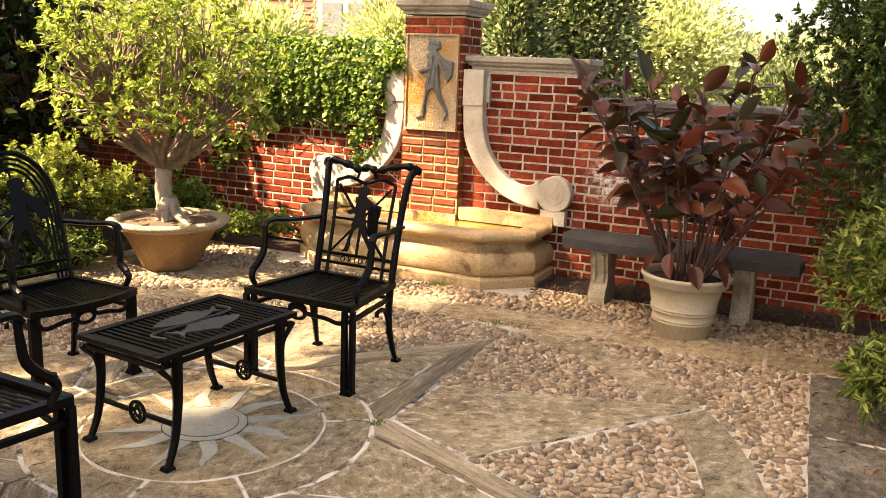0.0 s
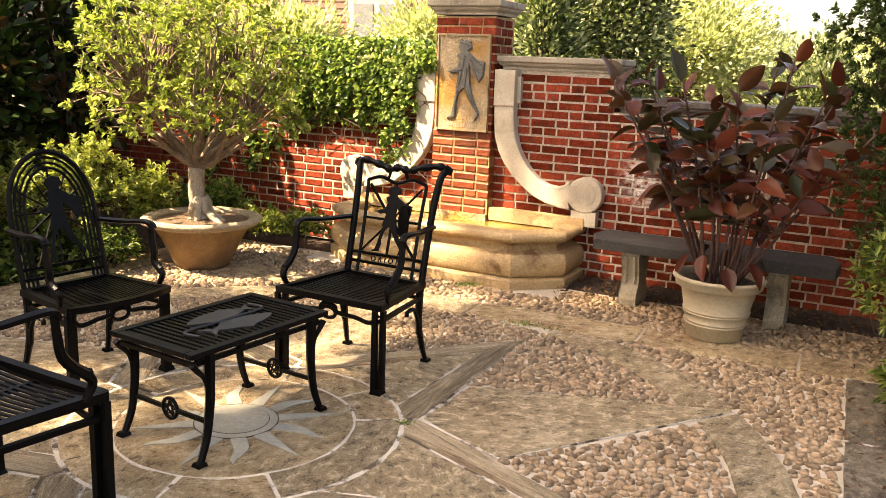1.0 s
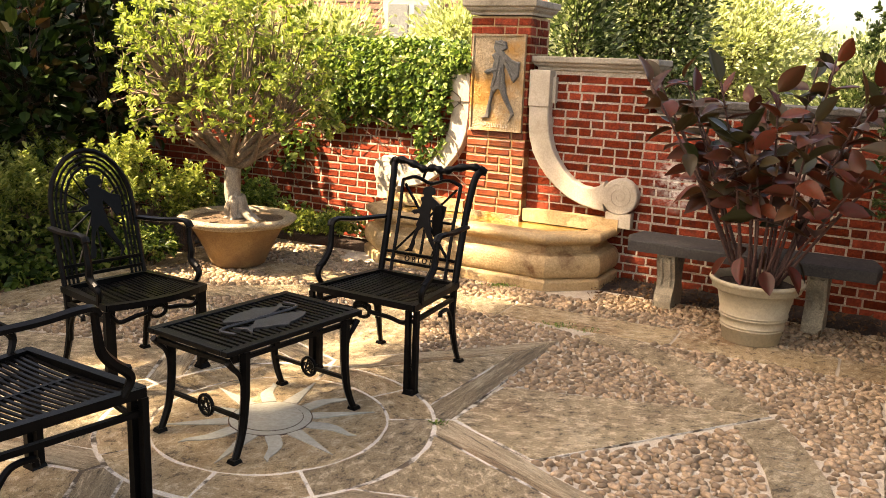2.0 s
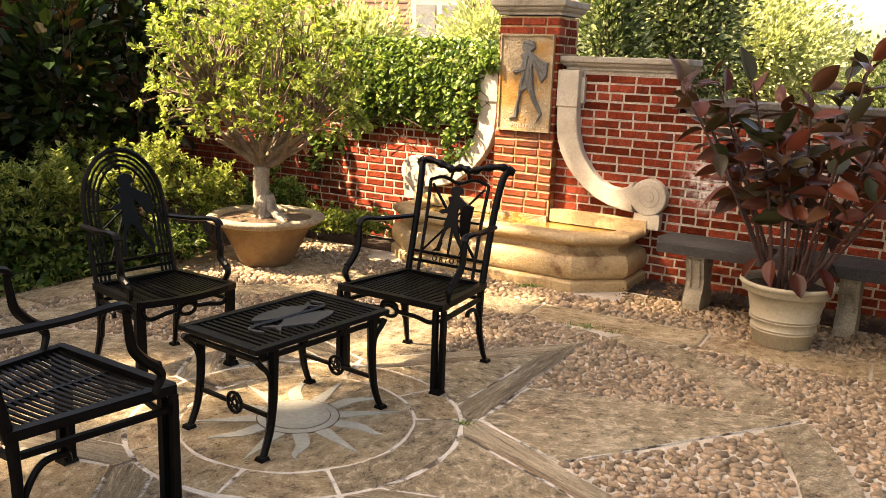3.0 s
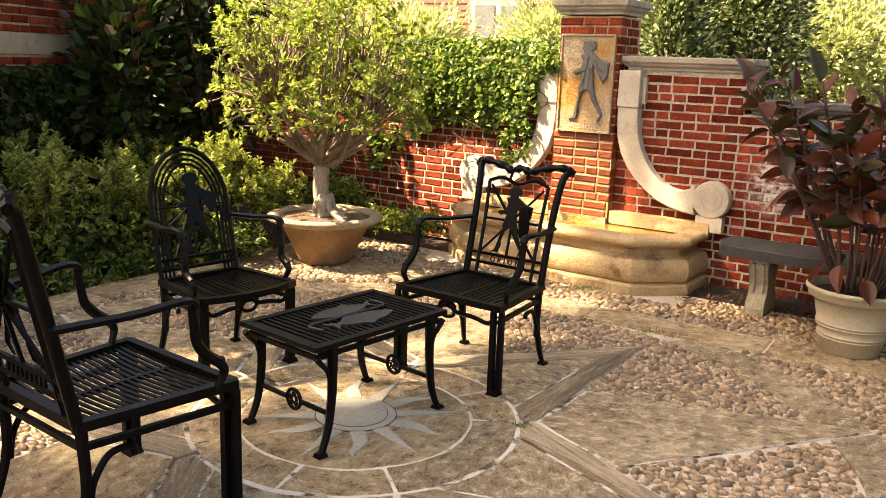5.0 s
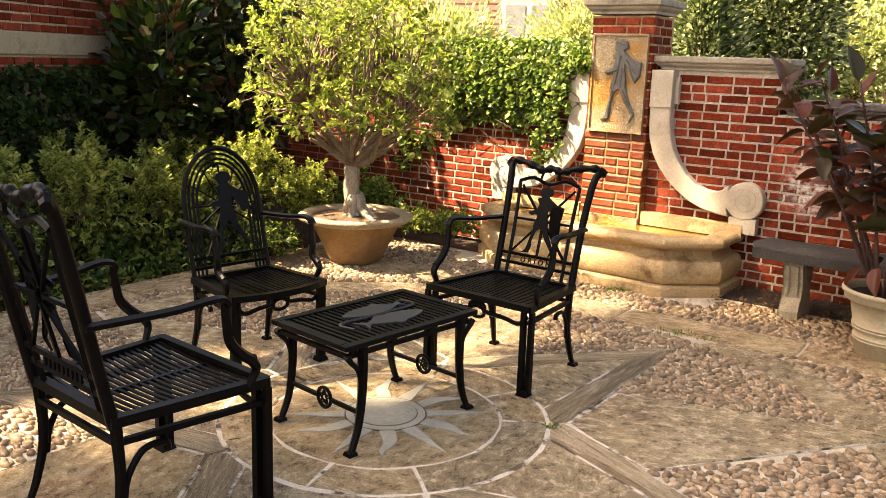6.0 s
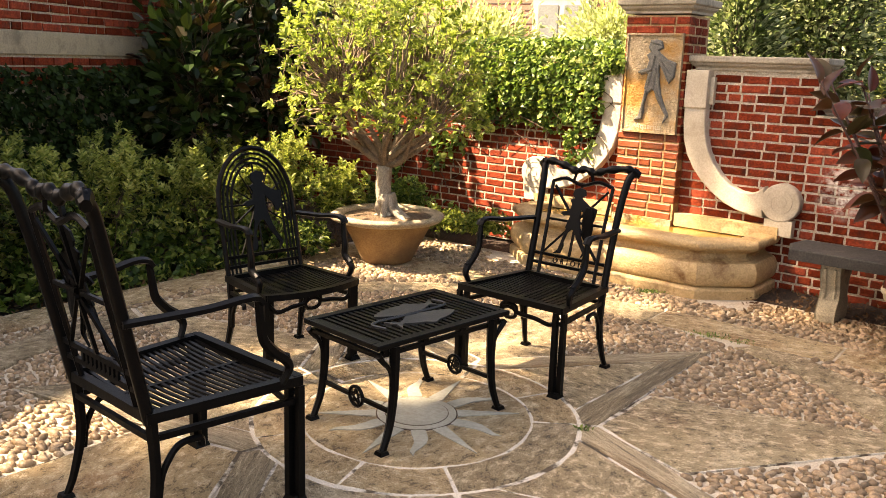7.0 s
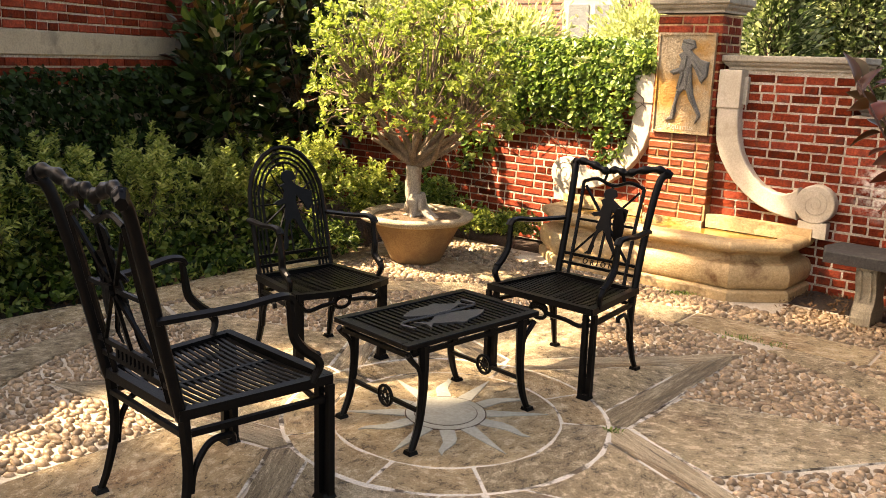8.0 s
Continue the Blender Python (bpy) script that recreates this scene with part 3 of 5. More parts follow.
def lay_bricks(parent, x0, x1, y, z0, z1, seed, single, material=None, skip=None, spot=None, turn=0.0):
    """Single bricks as parts within the stretch `single`, the others joined into one part."""
    rest = Shape()
    for x, ln, z, rng in courses(x0, x1, z0, z1, seed):
        if skip and skip(x, z):
            continue
        out = y + rng.uniform(-0.006, -0.002)
        if single and single[0] <= x <= single[1]:
            n = 2 if ln > 0.13 else 1
            base = BRICK_L if n == 2 else 0.0945
            mt = material or BRICK
            ob = part("brick", BRICKS[(n, mt.name)], mt, parent)
            ob.matrix_basis = pose(x, out + BRICK_W / 2, z + rng.uniform(-0.0025, 0.0025), rng.uniform(-0.8, 0.8), rng.uniform(-0.7, 0.7), rng.uniform(-0.3, 0.3)) @ Matrix.Diagonal((ln / base, 1, 1, 1))
        else:
            rest.box((x, out + BRICK_W / 2, z), (ln, BRICK_W, BRICK_H))
    if rest.v:
        tagged(part("bricks", rest, BRICK_FAR, parent, "red bricks further along the wall"), kind="stuff")


PIER_C, PIER_H, PIER_D = -2.20, 0.26, 0.10
HIGH_END = -0.99

wall_high = thing("wall_high", WALL, "tall red brick garden wall with pale mortar beside the fountain", "wall", kind="structure")
part("core", Shape().box(((PIER_C + PIER_H + HIGH_END) / 2, 0.1275, 1.44), (HIGH_END - PIER_C - PIER_H, 0.25, 0.288)), MORTAR, wall_high, "lime mortar")
lay_bricks(wall_high, PIER_C + PIER_H, HIGH_END - 0.002, 0.0, 0.005 + 19 * COURSE, 1.575, 3, (-1.9, 0.0))
for i in range(19, 23):
    ob = part("brick", BRICKS[(2, BRICK.name)] if i % 2 else BRICKS[(1, BRICK.name)], BRICK, wall_high)
    ob.matrix_basis = pose(HIGH_END - 0.042, 0.13 if i % 2 else 0.06, 0.034 + i * COURSE, 0, 0, 90)
wall_low = thing("wall_low", WALL, "low red brick garden wall with white lime stains", "wall", kind="structure")
part("core", Shape().box((1.33, 0.1275, 0.645), (6.54, 0.25, 1.30)), MORTAR, wall_low, "lime mortar")
lay_bricks(wall_low, PIER_C + PIER_H, 4.6, 0.0, 0.005, 1.29, 4, (-1.75, 0.5))
wall_left = thing("wall_left", WALL, "sunlit red brick garden wall half covered by ivy", "wall", kind="structure")
part("core", Shape().box((-4.95, 0.1275, 0.72), (4.98, 0.25, 1.45)), MORTAR, wall_left, "lime mortar")
lay_bricks(wall_left, -7.4, PIER_C - PIER_H, 0.0, 0.005, 1.44, 5, (-4.35, -2.9))


def moulded(s0, s1, y0, y1, steps):
    """A coping of stepped and rounded mouldings: (overhang, height) from below."""
    sh = Shape()
    rings = [[(s0 - o, y0 - o, z), (s1 + o, y0 - o, z), (s1 + o, y1 + o, z), (s0 - o, y1 + o, z)] for o, z in steps]
    sh.v = [p for r in rings for p in r]
    for j in range(len(rings) - 1):
        for i in range(4):
            sh.f.append((4 * j + i, 4 * j + (i + 1) % 4, 4 * j + 4 + (i + 1) % 4, 4 * j + 4 + i))
    sh.f.append((3, 2, 1, 0))
    sh.f.append(tuple(4 * (len(rings) - 1) + i for i in range(4)))
    return sh


CORN = [(0.0, 0.0), (0.012, 0.0), (0.012, 0.018), (0.022, 0.026), (0.034, 0.034), (0.042, 0.046), (0.042, 0.052), (0.055, 0.058), (0.060, 0.064), (0.060, 0.098), (0.054, 0.104)]
bevelled(part("coping", moulded(PIER_C + PIER_H + 0.05, HIGH_END, 0.0, 0.26, [(o, 1.583 + z) for o, z in CORN]), COPING, wall_high, "grey moulded cast stone coping"), 0.003)
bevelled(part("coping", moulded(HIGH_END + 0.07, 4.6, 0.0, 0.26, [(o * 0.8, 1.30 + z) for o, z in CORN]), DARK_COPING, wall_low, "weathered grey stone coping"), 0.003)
bevelled(part("coping", moulded(-7.4, PIER_C - PIER_H - 0.07, 0.0, 0.26, [(o * 0.8, 1.447 + z) for o, z in CORN]), CAST, wall_left), 0.003)

# ---- fountain: pier, panel, scrolls and basin ----
pier = thing("fountain_pier", WALL, "brick fountain pier stained orange by water, with a stone cap", "pier")
part("core", Shape().box((PIER_C, 0.0905, 0.99), (2 * PIER_H - 0.008, 0.372, 1.98)), MORTAR_WET, pier)
lay_bricks(pier, PIER_C - PIER_H, PIER_C + PIER_H, -PIER_D, 0.35, 1.11, 6, (-9, 9), BRICK_WET)
lay_bricks(pier, PIER_C - PIER_H, PIER_C + PIER_H, -PIER_D, 1.845, 1.985, 7, (-9, 9), BRICK)
for i in range(29):                     # narrow brick edges beside the panel, and the pier's side
    z = 0.034 + 0.005 + i * COURSE
    for side in (-1, 1):
        if 1.10 < z < 1.84:
            ob = part("brick", BRICKS[(1, BRICK.name)], BRICK, pier)
            ob.matrix_basis = pose(PIER_C + side * 0.235, -PIER_D + BRICK_W / 2, z) @ Matrix.Diagonal((0.5, 1, 1, 1))
        if z > 1.0:
            for j, y in enumerate((-0.045, 0.085, 0.20) if i % 2 else (0.0, 0.16)):
                ob = part("brick", BRICKS[(1, BRICK.name)], BRICK, pier)
                ob.matrix_basis = pose(PIER_C + side * (PIER_H - 0.045), y, z, 0, 0, 90 * side) @ Matrix.Diagonal((1.1 if i % 2 else 1.5, 1, 1, 1))
bevelled(part("cap", moulded(PIER_C - PIER_H, PIER_C + PIER_H, -PIER_D, 0.28, [(o, 1.99 + 1.1 * z) for o, z in CORN]), COPING, pier, "pale moulded stone cap"), 0.003)

panel = thing("relief_panel", WALL, "gold stained metal panel with a grey relief on the fountain pier", "plaque")
PW, PZ0, PZ1 = 0.232, 1.085, 1.845
part("plate", Shape().box((PIER_C, -PIER_D - 0.006, (PZ0 + PZ1) / 2), (2 * PW, 0.026, PZ1 - PZ0)), BRONZE, panel)
for c, size in (((PIER_C, -0.124, PZ0 + 0.008), (2 * PW, 0.014, 0.016)), ((PIER_C, -0.124, PZ1 - 0.008), (2 * PW, 0.014, 0.016)),
                ((PIER_C - PW + 0.007, -0.1245, (PZ0 + PZ1) / 2), (0.014, 0.013, PZ1 - PZ0 - 0.034)), ((PIER_C + PW - 0.007, -0.1245, (PZ0 + PZ1) / 2), (0.014, 0.013, PZ1 - PZ0 - 0.034))):
    part("border", Shape().box(c, size), BRONZE, panel)


def upright_prism(poly, y0, y1, bev=0.008):
    """An outline in s and z, pulled out of the wall from y0 to y1 (towards the patio), with a chamfered front edge."""
    n = len(poly)
    sh = Shape()
    ins = inset(poly, bev)
    sh.v = [(x, y0, z) for x, z in poly] + [(x, y1 + bev, z) for x, z in poly] + [(x, y1, z) for x, z in ins]
    for j in range(2):
        for i in range(n):
            sh.f.append((j * n + i, j * n + (i + 1) % n, (j + 1) * n + (i + 1) % n, (j + 1) * n + i))
    sh.f.append(tuple(2 * n + i for i in range(n)))
    return sh


STRIDE = ((-0.227, 0.011), (-0.114, 0.027), (-0.089, 0.136), (-0.100, 0.193), (-0.066, 0.330), (-0.016, 0.389), (0.016, 0.386), (0.068, 0.273), (0.136, 0.170), (0.189,
          0.091), (0.166, -0.009), (0.230, 0.077), (0.225, 0.118), (0.170, 0.216), (0.118, 0.336), (0.102, 0.409), (0.066, 0.586), (0.070, 0.686), (0.148, 0.586), (0.205,
          0.473), (0.270, 0.555), (0.284, 0.727), (0.170, 0.759), (0.066, 0.836), (0.048, 0.864), (0.102, 0.895), (0.080, 0.977), (0.000, 1.000), (-0.075, 0.968),
          (-0.091, 0.898), (-0.057, 0.845), (-0.111, 0.814), (-0.075, 0.745), (-0.098, 0.655), (-0.175, 0.632), (-0.216, 0.600), (-0.159, 0.568), (-0.102, 0.589),
          (-0.075, 0.577), (-0.114, 0.405), (-0.098, 0.391), (-0.139, 0.193), (-0.166, 0.068))


def strider(c, h, y0, y1, bev):
    """The plain outline of a striding statue, h tall, as a raised plate."""
    return upright_prism([(c[0] + x * h, c[1] + z * h) for x, z in STRIDE], y0, y1, bev)


def lettering(name, body, m, size, parent, material, depth=0.003, spread=1.0):
    cu = bpy.data.curves.new(name, 'FONT')
    cu.body, cu.size, cu.extrude, cu.align_x = body, size, depth, 'CENTER'
    cu.space_character = spread
    cu.materials.append(material)
    ob = new(name, cu)
    ob.parent = parent
    ob.matrix_basis = m
    return ob


part("relief", strider((PIER_C + 0.015, PZ0 + 0.086), 0.63, -0.115, -0.137, 0.008), PEWTER, panel, "grey metal relief")
for x0, z0, x1, z1 in ((0.03, 0.66, 0.02, 0.42), (-0.03, 0.60, -0.07, 0.42), (0.07, 0.60, 0.08, 0.42), (0.10, 0.78, 0.25, 0.68), (0.08, 0.74, 0.22, 0.58), (0.10, 0.70, 0.20, 0.50), (-0.08, 0.38, -0.12, 0.10),
                       (0.05, 0.38, 0.20, 0.12), (0.0, 0.80, -0.02, 0.64), (-0.02, 0.64, -0.16, 0.595), (-0.06, 0.975, 0.08, 0.93)):
    fold = Shape().tube([(PIER_C + 0.015 + 0.63 * x0, -0.136, PZ0 + 0.086 + 0.63 * z0), (PIER_C + 0.015 + 0.63 * x1, -0.136, PZ0 + 0.086 + 0.63 * z1)], [0.012, 0.006], 6)
    part("relief_fold", fold, PEWTER, panel)


lettering("lettering", "Aquarius", pose(PIER_C, -0.120, PZ0 + 0.030, 90), 0.062, panel, CAST)


def scroll_outline(mirror):
    """Volute bracket: block, sweeping band and round scroll, as one outline in s and z."""
    inner = [(-1.93, 1.57), (-1.93, 1.30), (-1.928, 1.18), (-1.915, 1.06), (-1.875, 0.94), (-1.82, 0.845), (-1.75, 0.76), (-1.66, 0.68), (-1.56, 0.61), (-1.45, 0.565), (-1.34, 0.540), (-1.25, 0.532)]
    outer = [(-1.262, 0.765), (-1.31, 0.722), (-1.37, 0.702), (-1.44, 0.710), (-1.52, 0.745), (-1.595, 0.81), (-1.66, 0.89), (-1.71, 0.98), (-1.742, 1.08), (-1.758, 1.19), (-1.762, 1.29), (-1.762, 1.57)]
    disc = [(-1.138 + 0.140 * math.cos(radians(a)), 0.658 + 0.140 * math.sin(radians(a))) for a in range(-150, 156, 15)]
    pts = inner + disc + outer
    return [(2 * PIER_C + 0.01 - s, z) for s, z in reversed(pts)] if mirror else pts


for mirror in (False, True):
    sc = thing("scroll_bracket", WALL, "pale cast stone volute scroll on the fountain wall", "scroll", "fountain scrolls")
    part("band", upright_prism(scroll_outline(mirror), 0.02, -0.085), CAST, sc)
    cx = 2 * PIER_C + 0.01 + 1.138 if mirror else -1.138
    sg = -1 if mirror else 1
    curl = []
    for i in range(34):
        a, r = radians(160 - 22 * i), 0.104 - 0.0026 * i
        curl.append((cx + sg * r * math.cos(a), -0.086, 0.658 + r * math.sin(a)))
    part("spiral", Shape().tube(curl, 0.0032, 5), CAST, sc)
    blk = 2 * PIER_C + 0.01 + 1.845 if mirror else -1.845
    bevelled(part("block", Shape().box((blk, -0.035, 1.44), (0.175, 0.125, 0.28)), CAST, sc), 0.006)
    part("side_fillet", Shape().box((blk + sg * 0.104, -0.02, 1.43), (0.028, 0.05, 0.20)), CAST, sc)
    part("foot", Shape().box((cx, -0.03, 0.475), (0.20, 0.10, 0.115)), CAST, sc)

PLAN = [(-3.24, 0.0), (-3.24, 0.43), (-2.92, 0.725), (-1.45, 0.725), (-1.13, 0.43), (-1.13, 0.0)]


def swept(profile, close_top=None):
    """A moulding that follows the basin's outline: (inset, height) from below."""
    sh = Shape()
    n = len(PLAN)
    for off, z in profile:
        for i, p in enumerate(PLAN):
            b = Vector(p)
            d0 = (b - Vector(PLAN[i - 1])).normalized() if i else Vector((0, 1))
            d1 = (Vector(PLAN[i + 1]) - b).normalized() if i < n - 1 else Vector((0, -1))
            n0, n1 = Vector((d0.y, -d0.x)), Vector((d1.y, -d1.x))
            m = n0 + n1
            q = b + m * (off / (1 + n0.dot(n1)))
            sh.v.append((q.x, -q.y + (0.0 if 0 < i < n - 1 else 0.01), z))
    for j in range(len(profile) - 1):
        for i in range(n - 1):
            sh.f.append((j * n + i, (j + 1) * n + i, (j + 1) * n + i + 1, j * n + i + 1))
    return sh


prof = [(0.0, 0.0), (0.0, 0.062), (0.012, 0.075), (0.03, 0.082)]
prof += [(0.045 - 0.045 * math.sin(radians(a)) - 0.0, 0.172 - 0.088 * math.cos(radians(a))) for a in range(0, 181, 15)]
prof += [(0.075, 0.268), (0.098, 0.285), (0.103, 0.305), (0.095, 0.325), (0.07, 0.338), (0.05, 0.343)]
prof += [(0.045 - 0.04 * math.sin(radians(a)), 0.383 - 0.038 * math.cos(radians(a))) for a in range(0, 181, 15)]
prof += [(0.12, 0.424), (0.16, 0.42), (0.175, 0.405), (0.175, 0.30)]
basin = thing("fountain_basin", WALL, "weathered cream stone basin with rolled mouldings below the fountain", "basin")
bevelled(part("body", swept(prof), BASIN, basin), 0.004)
part("ledge", Shape().box((-1.53, -0.045, 0.43), (0.80, 0.09, 0.10)), BASIN, basin, "raised stone ledge at the wall")
part("ledge", Shape().box((-2.86, -0.045, 0.43), (0.76, 0.09, 0.10)), BASIN, basin)
part("apron", Shape().box((PIER_C, -0.108, 0.345), (0.51, 0.03, 0.15)), BRONZE, basin, "orange stained wet stone under the spout")
solid("water", Shape().add([(-3.06, 0.0, 0.372), (-3.06, -0.36, 0.372), (-2.85, -0.55, 0.372), (-1.52, -0.55, 0.372), (-1.31, -0.36, 0.372), (-1.31, 0.0, 0.372)], [(0, 1, 2, 3, 4, 5)]),
      WATER, "shallow amber water in the fountain basin", "water", WALL, kind="structure")
# ---- iron furniture ----


def curve(pts, n=8):
    """A smooth line through a few points."""
    p = [Vector(q) for q in pts]
    p = [p[0] * 2 - p[1]] + p + [p[-1] * 2 - p[-2]]
    out = []
    for i in range(1, len(p) - 2):
        for k in range(n):
            t = k / n
            out.append(0.5 * (2 * p[i] + (p[i + 1] - p[i - 1]) * t + (2 * p[i - 1] - 5 * p[i] + 4 * p[i + 1] - p[i + 2]) * t * t
                              + (3 * p[i] - p[i - 1] - 3 * p[i + 1] + p[i + 2]) * t ** 3))
    return out + [p[-2]]


def bar(a, b, r=0.011):
    return Shape().tube([a, b], r, 4)


def foot_block(x, y):
    return Shape().box((x, y, 0.012), (0.062, 0.062, 0.024), taper=0.72)


def chair_base(ch, wf, wb, d, sz=0.45, front_curve=0.0, az=0.752, ay=0.17):
    """Seat, legs, arms and stretchers of an iron armchair; x across, y towards the back."""
    hd = d / 2

    def hx(y):
        return (wf + (wb - wf) * (y + hd) / d) / 2

    for sx in (-1, 1):
        part("seat_rail", Shape().tube([(sx * (hx(-hd) - 0.016), -hd, sz - 0.014), (sx * (hx(hd) - 0.016), hd, sz - 0.014)], 0.024, 4, 0.95), IRON, ch)
        part("side_stretcher", bar((sx * (hx(-hd) - 0.02), -hd + 0.02, sz - 0.085), (sx * (hx(hd) - 0.02), hd - 0.02, sz - 0.085), 0.014), IRON, ch)
        fx = sx * (hx(-hd) - 0.024)
        for k in (-1, 1):               # front leg: two slim uprights on one foot
            leg = part("leg", Shape().tube([(fx + 0.016 * k, -hd + 0.02 + 0.008 * k, 0.015), (fx + 0.018 * k, -hd + 0.02 + 0.008 * k, sz - 0.03)], [0.019, 0.017], 4), IRON, ch)
        part("foot", foot_block(fx, -hd + 0.02), IRON, leg)
        bx = hx(hd)                     # back leg sweeps outwards and backwards
        line = curve([(sx * (bx - 0.02), hd - 0.02, sz), (sx * (bx - 0.02), hd - 0.028, 0.24), (sx * (bx - 0.012), hd + 0.0, 0.09), (sx * (bx - 0.002), hd + 0.03, 0.0)])
        leg = part("leg", Shape().tube(line, [0.021 - 0.00035 * i for i in range(len(line))], 6), IRON, ch)
        part("foot", Shape().box((sx * (bx - 0.002), hd + 0.03, 0.008), (0.046, 0.046, 0.016), taper=0.8), IRON, leg)
        f0 = hx(-hd)                    # arm with its S-shaped support
        tip = -hd + ay
        arm = curve([(sx * (bx - 0.005), hd + 0.062, az - 0.012), (sx * (hx(0) + 0.012), 0.10, az - 0.004), (sx * (f0 + 0.006), tip + 0.075, az + 0.010), (sx * (f0 + 0.005), tip + 0.02, az + 0.006), (sx * (f0 + 0.005), tip, az - 0.016)])
        part("arm", Shape().tube(arm, 0.022, 6, 0.62), IRON, ch)
        sup = curve([(sx * (f0 + 0.004), tip + 0.012, az), (sx * (f0 + 0.003), tip + 0.004, az - 0.07), (sx * (f0 + 0.002), tip - 0.008, az - 0.135), (sx * (f0 + 0.001), -hd + 0.122, az - 0.185), (sx * f0, -hd + 0.076, az - 0.222),
                     (sx * (f0 - 0.003), -hd + 0.058, sz + 0.045), (sx * (f0 - 0.014), -hd + 0.080, sz - 0.01)])
        support = part("arm_support", Shape().tube(sup, [0.0125 + 0.006 * math.sin(3.1 * i / 48) for i in range(49)], 6), IRON, ch)
        part("arm_knuckle", Shape().tube([(sx * (f0 + 0.001), -hd + 0.105, az - 0.198), (sx * f0, -hd + 0.068, az - 0.218)], [0.012, 0.016], 7), IRON, support)
        cb = curve([(sx * (bx - 0.018), hd - 0.035, 0.17), (sx * (bx - 0.015), hd - 0.05, 0.25), (sx * (bx - 0.01), hd - 0.10, 0.32), (sx * (bx - 0.005), hd - 0.17, 0.325), (sx * (bx - 0.004), hd - 0.18, 0.30)])
        part("bracket", Shape().tube(cb, 0.012, 6), IRON, ch)
        ap = curve([(sx * (f0 - 0.03), -hd + 0.02, sz - 0.055), (sx * (f0 - 0.075), -hd + 0.018, sz - 0.098), (sx * (f0 - 0.16), -hd + 0.015, sz - 0.085), (sx * 0.055, -hd + 0.015, sz - 0.078),
                    (sx * 0.04, -hd + 0.015, sz - 0.05), (sx * 0.0, -hd + 0.015, sz - 0.038)])
        part("apron", Shape().tube(ap, 0.012, 6), IRON, ch)
    part("seat_rail", Shape().box((0, hd - 0.016, sz - 0.014), (wb - 0.066, 0.032, 0.034)), IRON, ch)
    n = 19
    for i in range(n):
        y = -hd + 0.035 + (d - 0.075) * i / (n - 1)
        h = hx(y)
        sag = [(x, y - front_curve * (1 - (x / h) ** 2) * (1 - i / n), sz - 0.010 - 0.016 * (1 - (x / h) ** 2)) for x in np.linspace(-h + 0.03, h - 0.03, 7)]
        part("slat", Shape().tube(sag, 0.0085, 4, 0.55), IRON, ch)
    h = hx(-hd)
    front = [(x, -hd + 0.012 - front_curve * (1 - (x / h) ** 2), sz - 0.012) for x in np.linspace(-h + 0.01, h - 0.01, 9)]
    part("seat_rail", Shape().tube(front, 0.023, 4, 0.95), IRON, ch)
    part("seat_brace", bar((0, -hd + 0.02, sz - 0.03), (0, hd - 0.02, sz - 0.03), 0.012), IRON, ch)
    part("back_stretcher", bar((-hx(hd) + 0.02, hd - 0.02, sz - 0.085), (hx(hd) - 0.02, hd - 0.02, sz - 0.085), 0.013), IRON, ch)
    knot = [(0.045 * math.cos(w), -hd + 0.015, sz - 0.085 + 0.028 * math.sin(w)) for w in np.linspace(0, 6.283, 15)]
    part("apron_knot", Shape().tube(knot, 0.010, 6), IRON, ch)


def taller(ch, base_parts, k):
    """Draws the chair's back up from the seat."""
    up = pose(0, 0, 0.43) @ Matrix.Diagonal((1, 1, k, 1)) @ pose(0, 0, -0.43)
    for ob in ch.children:
        if ob.name not in base_parts:
            ob.matrix_basis = up @ ob.matrix_basis


def rake(z, d):
    """How far back the leaning chair back stands at a height."""
    return d / 2 - 0.015 + max(0.0, z - 0.43) * 0.26


